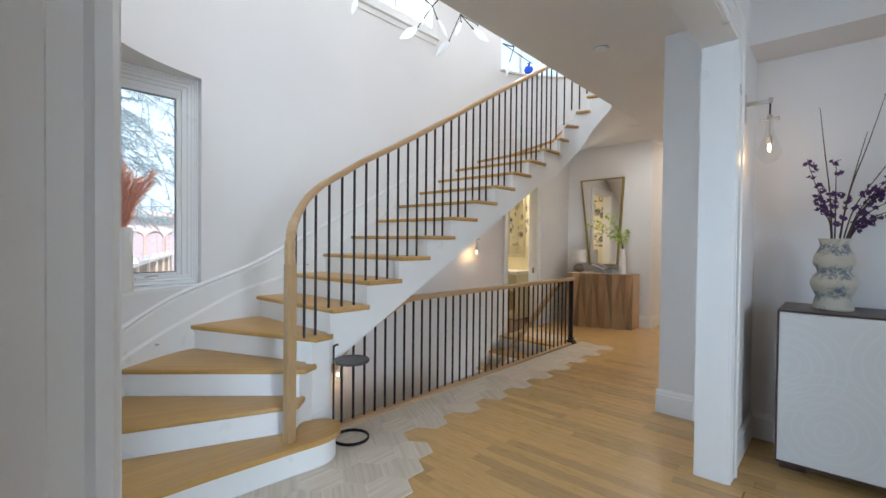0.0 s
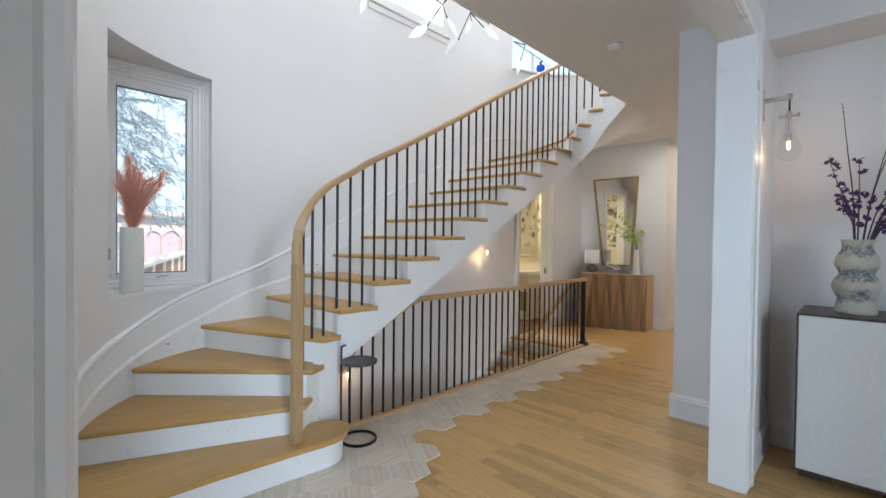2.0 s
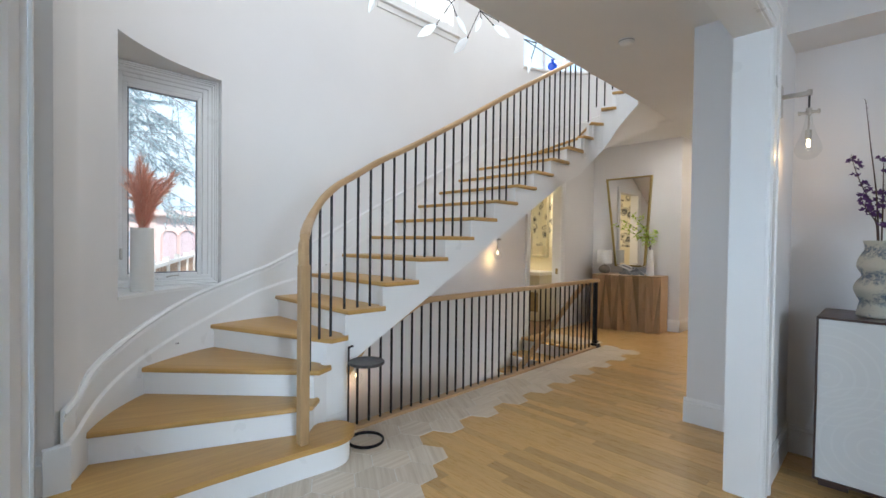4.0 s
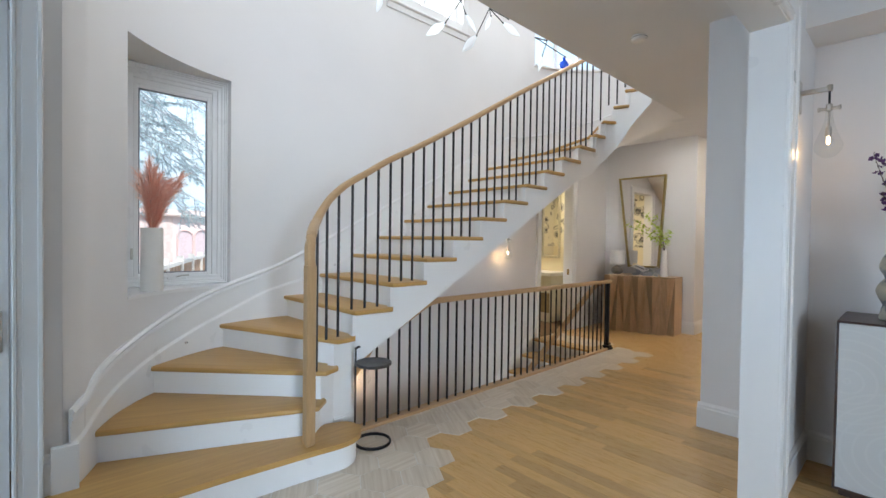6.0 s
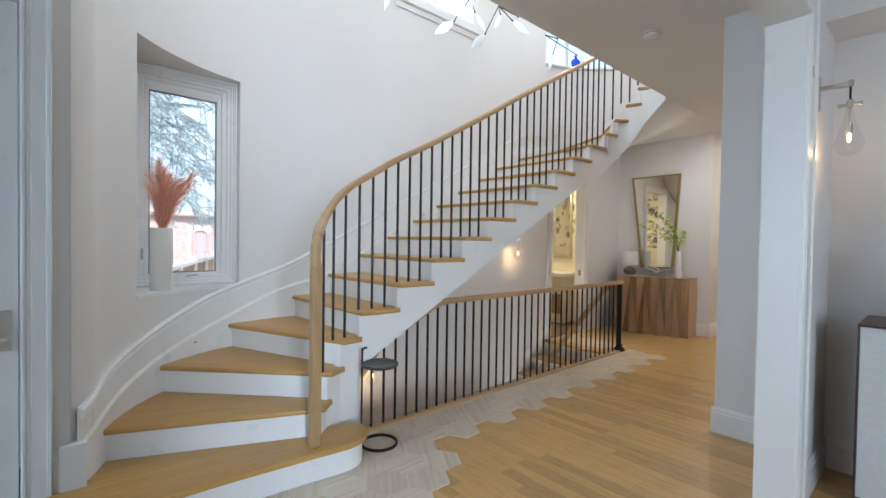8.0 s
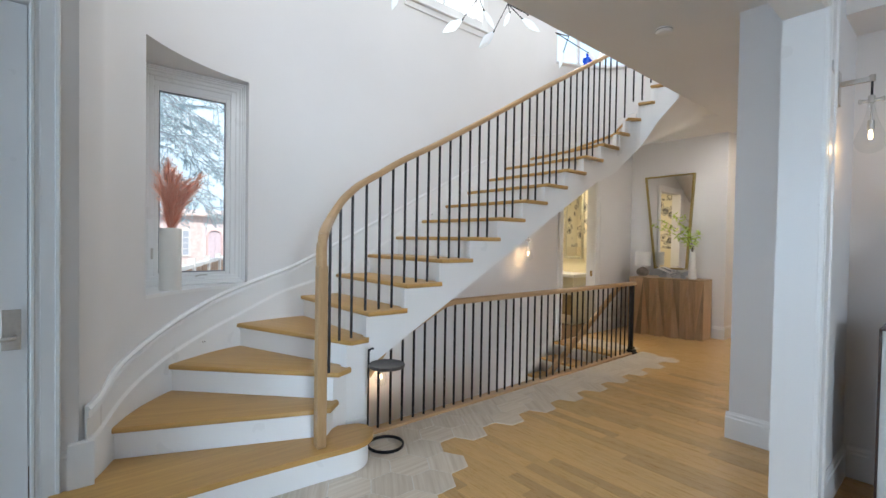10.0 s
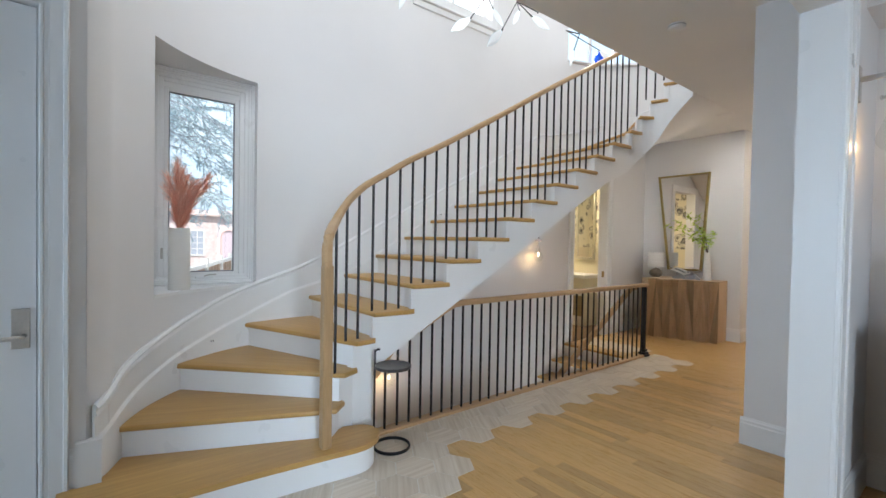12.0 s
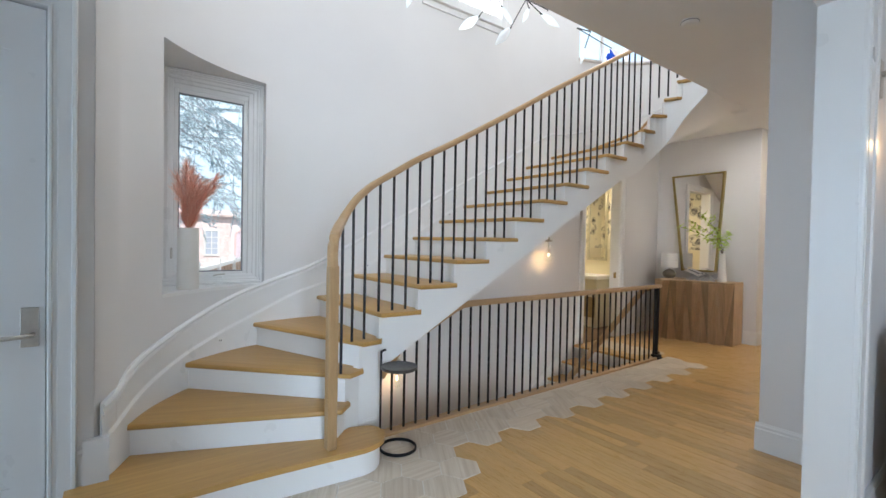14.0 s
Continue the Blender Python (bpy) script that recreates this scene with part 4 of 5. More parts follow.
def hall_mirror():
    tl, tr, br, bl = (0.775, 2.49), (0.0, 2.495), (0.082, 0.995), (0.592, 0.99)
    gold = plain("brushed_gold", (0.42, 0.33, 0.13), 0.35, 1.0, 0.08, 40)
    quad = [tl, tr, br, bl]
    cx, cz = sum(p[0] for p in quad) / 4, sum(p[1] for p in quad) / 4
    inner = [(p[0] + (0.03 if p[0] < cx else -0.03), p[1] + (0.024 if p[1] < cz else -0.024)) for p in quad]
    for i in range(4):
        j = (i + 1) % 4
        bm = bmesh.new()
        lo = [bm.verts.new((5.700, y, z)) for y, z in (quad[i], quad[j], inner[j], inner[i])]
        hi = [bm.verts.new((5.655, y, z)) for y, z in (quad[i], quad[j], inner[j], inner[i])]
        bm.faces.new(lo), bm.faces.new(hi[::-1])
        for k in range(4):
            bm.faces.new((lo[k], lo[(k + 1) % 4], hi[(k + 1) % 4], hi[k]))
        part("frame_bar", bm, gold, mir)
    bm = bmesh.new()
    lo = [bm.verts.new((5.690, y, z)) for y, z in inner]
    hi = [bm.verts.new((5.670, y, z)) for y, z in inner]
    bm.faces.new(lo), bm.faces.new(hi[::-1])
    for k in range(4):
        bm.faces.new((lo[k], lo[(k + 1) % 4], hi[(k + 1) % 4], hi[k]))
    part("glass", bm, MIRROR, mir)


hall_mirror()

lamp = thing("table_lamp", (5.43, 0.665, CT), label="small table lamp with white drum shade and stone base", category="lamp")
part("base", lathe(bmesh.new(), [(0.05, 0), (0.085, 0.02), (0.10, 0.06), (0.088, 0.10), (0.04, 0.132), (0.012, 0.14)], 20), plain("grey_stone", (0.26, 0.235, 0.20), 0.7, 0, 0.25), lamp, smooth=True)
part("stem", lathe(bmesh.new(), [(0.008, 0.14), (0.008, 0.20)], 10), NICKEL, lamp)
part("shade", lathe(bmesh.new(), [(0.118, 0.165), (0.118, 0.385), (0.113, 0.385), (0.113, 0.165)], 28, cap=False), painted("white_linen", (0.80, 0.79, 0.76), 0.9), lamp, smooth=True)

GREEN = plain("leaf_green", (0.47, 0.62, 0.09), 0.5, 0, 0.3, 30)
TWIG = plain("dark_twig", (0.075, 0.05, 0.04), 0.8, 0, 0.3, 40)


def leaf(bm, p, d, length, width, up=Vector((0, 0, 1))):
    d = d.normalized()
    s = d.cross(up)
    s = s.normalized() if s.length > 1e-4 else Vector((1, 0, 0))
    n = s.cross(d)
    pts = [p, p + d * length * 0.35 + s * width - n * width * 0.2, p + d * length, p + d * length * 0.35 - s * width - n * width * 0.2, p + d * length * 0.45 + n * width * 0.25]
    v = [bm.verts.new(q) for q in pts]
    bm.faces.new((v[0], v[1], v[4])), bm.faces.new((v[1], v[2], v[4])), bm.faces.new((v[2], v[3], v[4])), bm.faces.new((v[3], v[0], v[4]))


def leafy_branch():
    v = thing("leafy_vase", (5.45, -0.075, CT), label="slim white bottle vase with green leafy branches", category="vase")
    part("vase", lathe(bmesh.new(), [(0.055, 0), (0.058, 0.02), (0.045, 0.2), (0.034, 0.36), (0.034, 0.405), (0.026, 0.405), (0.026, 0.3)], 20), painted("matt_white_ceramic", (0.80, 0.78, 0.75), 0.5), v, smooth=True)
    rnd = random.Random(5)
    sb, lb = bmesh.new(), bmesh.new()
    for tip in ((0.0, 0.60, 0.80), (0.05, 0.30, 0.97), (-0.05, 0.42, 0.88), (0.02, -0.07, 0.70), (0.03, 0.12, 0.78), (-0.03, 0.20, 0.62)):
        w = spline([(0, 0, 0.38), (tip[0] * 0.3, tip[1] * 0.25, 0.40 + (tip[2] - 0.4) * 0.5), tip], 5)
        sweep(sb, w, disc(0.004, 5), scale=[1 - 0.07 * i for i in range(len(w))])
        for i, p in enumerate(w[4:]):
            for k in range(5):
                d = Vector((rnd.uniform(-1, 1), rnd.uniform(-1, 1), rnd.uniform(-0.5, 0.6)))
                leaf(lb, p, d, rnd.uniform(0.06, 0.10), rnd.uniform(0.014, 0.022))
    part("stem", sb, TWIG, v)
    tagged(part("leaf", lb, GREEN, v), kind="stuff")


leafy_branch()

bk = thing("open_book", (5.40, 0.17, CT), -90, label="open book resting on a clear stand", category="book")
stand = bmesh.new()
for sx in (-0.10, 0.10):
    sweep(stand, [(sx - 0.09, -0.06, 0.0), (sx + 0.09, 0.07, 0.09)], [(-0.006, -0.03), (0.006, -0.03), (0.006, 0.03), (-0.006, 0.03)])
    sweep(stand, [(sx + 0.09, -0.06, 0.0), (sx - 0.09, 0.07, 0.09)], [(-0.006, -0.03), (0.006, -0.03), (0.006, 0.03), (-0.006, 0.03)])
part("stand", stand, plain("frosted_stand", (0.55, 0.57, 0.60), 0.25), bk)
for sgn in (-1, 1):
    pg = bmesh.new()
    rows = [[(sgn * x, y, 0.062 + 0.08 * (x / 0.21) ** 0.8 + (y + 0.12) * 0.10 + dz) for x in (0.0, 0.05, 0.10, 0.16, 0.21)] for y, dz in ((-0.13, 0), (0.13, 0))]
    sheet(pg, rows)
    bmesh.ops.solidify(pg, geom=pg.faces[:], thickness=0.014)
    part("page_block", pg, painted("book_paper", (0.76, 0.75, 0.74), 0.7), bk)
    pic = bmesh.new()
    sheet(pic, [[(sgn * x, y, 0.0655 + 0.08 * (x / 0.21) ** 0.8 + (y + 0.12) * 0.10 + 0.004) for x in (0.03, 0.10, 0.18)] for y in (-0.05, 0.02)])
    part("printed_bar", pic, plain("grey_print", (0.22, 0.23, 0.25), 0.7), bk)

# smoke detector
sd = thing("smoke_detector", (1.85, -1.176, CEILING), label="round white smoke detector on the ceiling", category="smoke detector")
part("body", lathe(bmesh.new(), [(0.060, 0.0), (0.060, -0.018), (0.052, -0.034), (0.03, -0.042), (0.004, -0.043)], 28), painted("white_plastic", (0.78, 0.77, 0.74), 0.4), sd, smooth=True)
part("vent_ring", lathe(bmesh.new(), [(0.061, -0.010), (0.063, -0.014), (0.061, -0.017)], 28, cap=False), plain("grey_vent", (0.3, 0.3, 0.3), 0.6), sd)

# ---- sconces ----
WARM = (1.0, 0.62, 0.28)
FILAMENT = glow("bulb_glow", (1.0, 0.74, 0.44), 9)


def sconce(place, turn, watts):
    """Built facing -y, on a wall at y = 0."""
    t = thing("wall_sconce", place, turn, label="nickel wall sconce with a clear teardrop glass and lit bulb", category="wall lamp", group="teardrop wall sconces")
    part("backplate", boxed(-0.035, -0.014, -0.088, 0.035, 0.0, 0.088, bevel=0.003), NICKEL, t)
    arm = part("arm", boxed(-0.010, -0.135, 0.008, 0.010, -0.014, 0.032, bevel=0.002), NICKEL, t)
    part("collar", lathe(bmesh.new(), [(0.011, 0.006), (0.013, 0.010), (0.013, 0.038), (0.010, 0.040)], 12, (0, -0.135)), NICKEL, arm)
    part("cord", lathe(bmesh.new(), [(0.005, -0.065), (0.005, 0.008)], 8, (0, -0.135)), BLACK, t)
    clamp = part("clamp", lathe(bmesh.new(), [(0.010, -0.10), (0.014, -0.098), (0.014, -0.066), (0.009, -0.062)], 12, (0, -0.135)), NICKEL, t, smooth=True)
    part("thumbscrew", boxed(-0.008, -0.175, -0.095, 0.008, -0.095, -0.080, bevel=0.004), NICKEL, clamp)
    for y in (-0.178, -0.092):
        part("knob", boxed(-0.010, y - 0.006, -0.099, 0.010, y + 0.006, -0.076, bevel=0.003), NICKEL, clamp)
    part("socket", lathe(bmesh.new(), [(0.004, -0.10), (0.004, -0.185), (0.014, -0.188), (0.015, -0.235), (0.010, -0.238)], 12, (0, -0.135)), NICKEL, t, smooth=True)
    outer = [(0.014, -0.098), (0.017, -0.13), (0.027, -0.185), (0.045, -0.235), (0.060, -0.275), (0.0635, -0.290), (0.057, -0.315), (0.040, -0.338), (0.018, -0.350), (0.002, -0.353)]
    bm = lathe(bmesh.new(), outer, 24, (0, -0.135), cap=False)
    gl = part("glass_shade", bm, GLASS_THIN, t, "clear hand-blown teardrop glass", smooth=True)
    gl.visible_shadow = False
    part("bulb", lathe(bmesh.new(), [(0.005, -0.236), (0.008, -0.250), (0.009, -0.264), (0.007, -0.276), (0.002, -0.282)], 14, (0, -0.135)), FILAMENT, t, "glowing clear bulb", smooth=True)
    lp = new("bulb_light", bpy.data.lights.new("bulb_light", "POINT"))
    lp.data.energy, lp.data.color, lp.data.shadow_soft_size = watts, WARM, 0.02
    lp.parent = t
    lp.matrix_local = pose(0, -0.135, -0.315)
    return t


def thin_glass():
    k = Mat("thin_clear_glass", 0.03)
    out = k.t.nodes["Material Output"]
    tr = k.node("ShaderNodeBsdfTransparent", Color=(0.96, 0.97, 0.97, 1))
    gl = k.node("ShaderNodeBsdfGlossy", Roughness=0.03)
    lw = k.node("ShaderNodeLayerWeight", Blend=0.25)
    mx = k.t.nodes.new("ShaderNodeMixShader")
    k.t.links.new(k.math("ADD", k.math("MULTIPLY", k.math("POWER", lw.outputs["Facing"], 3.0), 0.40), 0.02), mx.inputs[0])
    k.t.links.new(tr.outputs[0], mx.inputs[1])
    k.t.links.new(gl.outputs[0], mx.inputs[2])
    k.t.links.new(mx.outputs[0], out.inputs[0])
    return k.m


GLASS_THIN = thin_glass()
sconce((1.42, J0, 2.215), 0, 1.3)
sconce((2.80, BACK, 1.50), 0, 1.1)
sconce((0.63, BACK, 0.33), 0, 1.1)

# ---- white cabinet, vase and branches ----
def carved_panel():
    """Pale lacquer with shallow carved rings round a few centres."""
    k = Mat("carved_pale_lacquer", 0.45)
    v = k.coords()
    sep = k.node("ShaderNodeSeparateXYZ", Vector=v)
    h = None
    for cy, cz, reach in ((-2.50, 0.66, 0.30), (-2.70, 0.30, 0.36), (-3.05, 0.72, 0.30), (-3.30, 0.28, 0.38), (-3.75, 0.66, 0.36)):
        c = k.node("ShaderNodeCombineXYZ", Y=k.math("SUBTRACT", sep.outputs[1], cy), Z=k.math("SUBTRACT", sep.outputs[2], cz))
        ln = k.node("ShaderNodeVectorMath", **{})
        ln.operation = "LENGTH"
        k.t.links.new(c.outputs[0], ln.inputs[0])
        ringv = k.math("SINE", k.math("MULTIPLY", ln.outputs["Value"], 120.0))
        near = k.math("GREATER_THAN", ringv, 0.80)
        mask = k.math("MULTIPLY", near, k.math("LESS_THAN", ln.outputs["Value"], reach))
        fine = k.math("MULTIPLY", k.math("MULTIPLY", k.math("SINE", k.math("MULTIPLY", ln.outputs["Value"], 900.0)), 0.25), k.math("LESS_THAN", ln.outputs["Value"], reach))
        both = k.math("ADD", mask, fine)
        h = both if h is None else k.math("MAXIMUM", h, both)
    k.base(k.mix(k.math("MULTIPLY", h, 0.35), (0.66, 0.66, 0.645), (0.74, 0.74, 0.72)))
    k.bump(h, 0.35, 0.0012)
    return k.m


WALNUT = oak("dark_walnut", (0.085, 0.045, 0.035), (0.04, 0.022, 0.018), "y", 0.35, 0.05)
cab = thing("cabinet", label="low cabinet with pale ring-carved doors and dark walnut frame", category="cabinet")
part("body", boxed(1.488, -4.18, 0.075, 1.955, -2.462, 0.972), WALNUT, cab)
part("top", boxed(1.466, -4.19, 0.972, 1.96, -2.452, 0.984, bevel=0.002), WALNUT, cab)
part("side_frame", boxed(1.466, -2.462, 0.065, 1.955, -2.452, 0.972), WALNUT, cab)
part("bottom_frame", boxed(1.466, -4.18, 0.062, 1.955, -2.462, 0.075), WALNUT, cab)
PALE = carved_panel()
for y0, y1 in ((-3.318, -2.463), (-4.178, -3.322)):
    part("door", boxed(1.470, y0, 0.077, 1.488, y1, 0.970, bevel=0.001), PALE, cab, "pale lacquered door carved with rings")
part("foot", boxed(1.56, -2.60, 0.0, 1.93, -2.47, 0.062), WALNUT, cab)
part("foot", boxed(1.49, -4.16, 0.0, 1.93, -4.03, 0.062), WALNUT, cab)


def mottled():
    k = Mat("mottled_glaze", 0.55)
    v = k.coords()
    n1 = k.noise(v, 9, 6, 0.7)
    n2 = k.noise(v, 55, 5, 0.75)
    n3 = k.noise(v, 140, 3)
    sep = k.node("ShaderNodeSeparateXYZ", Vector=v)
    bands = k.math("MULTIPLY", k.math("SINE", k.math("ADD", k.math("MULTIPLY", sep.outputs[2], 46.0), 3.4)), 0.10)
    n1 = k.math("ADD", n1, bands)
    f = k.math("MULTIPLY", k.ramp(n1, [(0.46, (0, 0, 0)), (0.58, (1, 1, 1))]), k.ramp(n2, [(0.40, (0, 0, 0)), (0.56, (1, 1, 1))]))
    c = k.mix(f, (0.50, 0.47, 0.385), (0.115, 0.15, 0.20))
    k.base(k.mix(k.math("MULTIPLY", k.ramp(n3, [(0.62, (0, 0, 0)), (0.70, (1, 1, 1))]), 0.5), c, (0.25, 0.24, 0.2)))
    k.bump(n3, 0.3, 0.002)
    return k.m


VB = (1.70, -2.70)
fv = thing("flower_vase", (*VB, 0.984), label="bulbous cream and slate-blue glazed vase holding purple blossom branches", category="vase")
prof = spline([(0.088, 0.0, 0), (0.097, 0.012, 0), (0.088, 0.06, 0), (0.084, 0.085, 0), (0.100, 0.12, 0), (0.112, 0.160, 0), (0.098, 0.20, 0), (0.078, 0.228, 0), (0.084, 0.25, 0), (0.100, 0.285, 0), (0.092, 0.33, 0), (0.070, 0.375, 0), (0.068, 0.40, 0), (0.076, 0.43, 0)], 4)
part("vase", lathe(bmesh.new(), [(p.x, p.y) for p in prof] + [(0.069, 0.43), (0.062, 0.40), (0.065, 0.36)], 40, cap=False), mottled(), fv, smooth=True)
part("base_disc", lathe(bmesh.new(), [(0.088, 0.0), (0.088, 0.004)], 40), WALNUT, fv)


def blossoms():
    rnd = random.Random(11)
    purple = plain("purple_petal", (0.075, 0.02, 0.12), 0.6, 0, 0.5, 60)
    pb = bmesh.new()
    tips = [(0.02, 0.082, 1.235), (0.03, 0.138, 0.925), (-0.02, 0.098, 0.70), (0.05, 0.0, 0.89), (-0.03, -0.132, 1.045), (0.04, -0.205, 1.26), (0.0, -0.30, 1.02), (0.06, -0.33, 0.94), (-0.05, -0.34, 0.86), (0.02, -0.38, 0.78), (-0.02, -0.33, 0.63), (0.08, -0.45, 1.0), (0.0, -0.42, 0.70)]
    for j, tip in enumerate(tips):
        way = spline([(rnd.uniform(-0.02, 0.02), tip[1] * 0.06, 0.30), (tip[0] * 0.4, tip[1] * 0.28 + rnd.uniform(-0.01, 0.01), 0.43 + (tip[2] - 0.43) * 0.30), (tip[0] * 0.8, tip[1] * 0.68, 0.43 + (tip[2] - 0.43) * 0.68), tip], 7)
        sb = sweep(bmesh.new(), way, disc(0.0042, 6), scale=[1.15 - 0.9 * i / len(way) for i in range(len(way))])
        n = len(way)
        for i in range(8, n):
            p = way[i]
            d = Vector((rnd.uniform(-1, 1), rnd.uniform(-1, 1), 0.6)).normalized()
            leaf(sb, p, d, 0.012, 0.004)
        part("branch", sb, TWIG, fv, "dark budding branch", smooth=True)
        lo, hi = (7, 13) if tip[2] > 1.0 else (7, n)
        if j in (0, 4, 5):
            lo, hi = 6, 9
        for i in range(lo, hi):
            if rnd.random() < 0.62:
                c = way[i] + Vector((rnd.uniform(-0.02, 0.02), rnd.uniform(-0.018, 0.018), rnd.uniform(-0.015, 0.015)))
                for f in range(rnd.randint(2, 4)):
                    cc = c + Vector((rnd.uniform(-0.018, 0.018), rnd.uniform(-0.02, 0.02), rnd.uniform(-0.016, 0.016)))
                    ax = Vector((rnd.uniform(-1, 1), rnd.uniform(-1, 1), rnd.uniform(-1, 1))).normalized()
                    s = ax.orthogonal().normalized()
                    for q in range(5):
                        dd = (Matrix.Rotation(q * 1.257, 3, ax) @ s) + ax * 0.35
                        leaf(pb, cc, dd, rnd.uniform(0.014, 0.022), rnd.uniform(0.006, 0.010), ax)
    tagged(part("blossom", pb, purple, fv, "clusters of dark purple petals"), kind="stuff")


blossoms()

# ---- drink table by the stair ----
st = thing("side_table", (-0.028, -0.235, 0), label="slim black iron drink table with a ring base", category="side table")
part("tabletop", lathe(bmesh.new(), [(0.118, 0.535), (0.122, 0.538), (0.122, 0.552), (0.119, 0.555), (0.112, 0.551), (0.0, 0.551)], 40, cap=False), plain("hammered_iron", (0.085, 0.083, 0.085), 0.42, 0.6, 0.25, 25), st, "dark hammered metal top", smooth=True)
part("under_disc", lathe(bmesh.new(), [(0.118, 0.5345), (0.001, 0.5345)], 40, cap=False), BLACK, st)
ring = [(0.118 * math.cos(2 * math.pi * i / 40), 0.118 * math.sin(2 * math.pi * i / 40), 0.010) for i in range(40)]
part("ring_base", sweep(bmesh.new(), ring, rounded(0.012, 0.020, 0.003), closed=True), BLACK, st, smooth=True)
sa = radians(140)
sx, sy = 0.122 * math.cos(sa), 0.122 * math.sin(sa)
part("stem", sweep(bmesh.new(), spline([(sx, sy, 0.012), (sx, sy, 0.3), (sx, sy, 0.62), (sx + 0.004, sy + 0.002, 0.640), (sx + 0.020, sy + 0.0, 0.652), (sx + 0.034, sy - 0.004, 0.650)], 4), disc(0.007, 8), up=(0, 1, 0)), BLACK, st, smooth=True)

# ---- vase with plumes on the window sill ----
pv = thing("plume_vase", (-1.135, 0.778, WIN_Z0), label="tall white cylinder vase with rust pink pampas plumes", category="vase")
part("vase", lathe(bmesh.new(), [(0.066, 0), (0.068, 0.004), (0.066, 0.424), (0.060, 0.424), (0.058, 0.05)], 32), painted("chalk_white_ceramic", (0.80, 0.785, 0.75), 0.6, 0.2), pv, smooth=True)


def plumes():
    rnd = random.Random(3)
    k = Mat("pampas_plume", 0.9)
    isl = k.node("ShaderNodeNewGeometry")
    col = k.ramp(isl.outputs["Random Per Island"], [(0, (0.80, 0.40, 0.28)), (0.5, (0.95, 0.60, 0.47)), (1, (1.0, 0.82, 0.72))])
    dif = k.node("ShaderNodeBsdfDiffuse", Color=col)
    trl = k.node("ShaderNodeBsdfTranslucent", Color=col)
    mx = k.t.nodes.new("ShaderNodeMixShader")
    mx.inputs[0].default_value = 0.6
    k.t.links.new(dif.outputs[0], mx.inputs[1])
    k.t.links.new(trl.outputs[0], mx.inputs[2])
    k.t.links.new(mx.outputs[0], k.t.nodes["Material Output"].inputs[0])
    for tip, lean_way in (((-0.015, -0.01, 0.86), -0.2), ((0.012, 0.01, 0.80), 0.1), ((0.165, 0.0, 0.775), 0.9), ((-0.06, 0.01, 0.75), -0.8), ((0.04, -0.02, 0.76), 0.3), ((0.145, -0.02, 0.70), 1.0),
                          ((0.10, 0.02, 0.70), 0.8), ((0.07, -0.02, 0.72), 0.5), ((-0.03, -0.02, 0.80), -0.4), ((-0.055, 0.0, 0.66), -0.6), ((0.02, 0.0, 0.68), 0.2)):
        way = spline([(0, 0, 0.30), (tip[0] * 0.15, tip[1] * 0.3, 0.44), (tip[0] * 0.50, tip[1] * 0.65, 0.44 + (tip[2] - 0.44) * 0.58), tip], 14)
        part("stalk", sweep(bmesh.new(), way, disc(0.0018, 5)), TWIG, pv)
        bm = bmesh.new()
        n = len(way)
        for i in range(11, n):
            axis = (way[min(i + 1, n - 1)] - way[i - 1]).normalized()
            f = (i - 11) / (n - 12)
            reach = 0.055 + 0.062 * math.sin(math.pi * min(1.0, 0.28 + 0.62 * f))
            for q in range(15):
                a = rnd.uniform(0, 6.283)
                side = Vector((math.cos(a), math.sin(a), 0))
                d = (axis + side * rnd.uniform(0.05, 0.62)).normalized()
                ln = reach * rnd.uniform(0.5, 1.35)
                droop = Vector((lean_way * 0.022 * f, 0, -0.012)) * rnd.uniform(0.2, 1.4)
                p0 = way[i] + axis * rnd.uniform(-0.010, 0.010)
                p1 = p0 + d * ln * 0.55
                p2 = p0 + d * ln + side * 0.010 + droop
                w = d.cross(Vector((rnd.uniform(-1, 1), rnd.uniform(-1, 1), 0.2))).normalized() * 0.0007
                bm.faces.new([bm.verts.new(x) for x in (p0 - w, p0 + w, p1 + w, p2, p1 - w)])
        tagged(part("plume", bm, k.m, pv, "feathery rust pink plume"), kind="stuff")


plumes()

# ---- chandelier ----
ch = thing("chandelier", (1.3, -0.05, 0), label="branching black rod chandelier with white leaf-shaped glass shades", category="chandelier")
ch.matrix_world = Matrix()


def glass_leaf():
    k = Mat("opal_glass", 0.25)
    k.base((0.80, 0.88, 0.93))
    k.put(k.b, "Emission Color", (0.93, 0.97, 1.0, 1))
    k.put(k.b, "Emission Strength", 0.30)
    return k.m


OPAL = glass_leaf()
TIPS = [((0.807, 0.0, 3.206), (0.606, 0.0, 3.042)), ((0.818, -0.35, 2.989), (0.672, -0.35, 2.827)), ((1.445, -0.10, 3.393), (1.693, -0.10, 3.356)), ((0.172, 0.0, 3.20), (0.126, 0.0, 3.055)),
        ((1.501, 0.10, 3.542), (1.424, 0.10, 3.389)), ((1.158, 0.10, 3.444), (1.302, 0.10, 3.322)), ((2.285, 0.05, 3.38), (2.222, 0.05, 3.20)), ((2.745, 0.05, 3.505), (2.965, 0.05, 3.455)),
        ((1.62, -0.02, 3.52), (1.70, 0.03, 3.70))]
hubs = [(1.23, -0.12, 3.44), (2.373, 0.05, 3.571), (1.042, 0.05, 3.50)]
part("stem", sweep(bmesh.new(), [(1.45, -0.02, TOP), (1.45, -0.02, 3.95)], disc(0.009, 8), up=(0, 1, 0)), BLACK, ch)
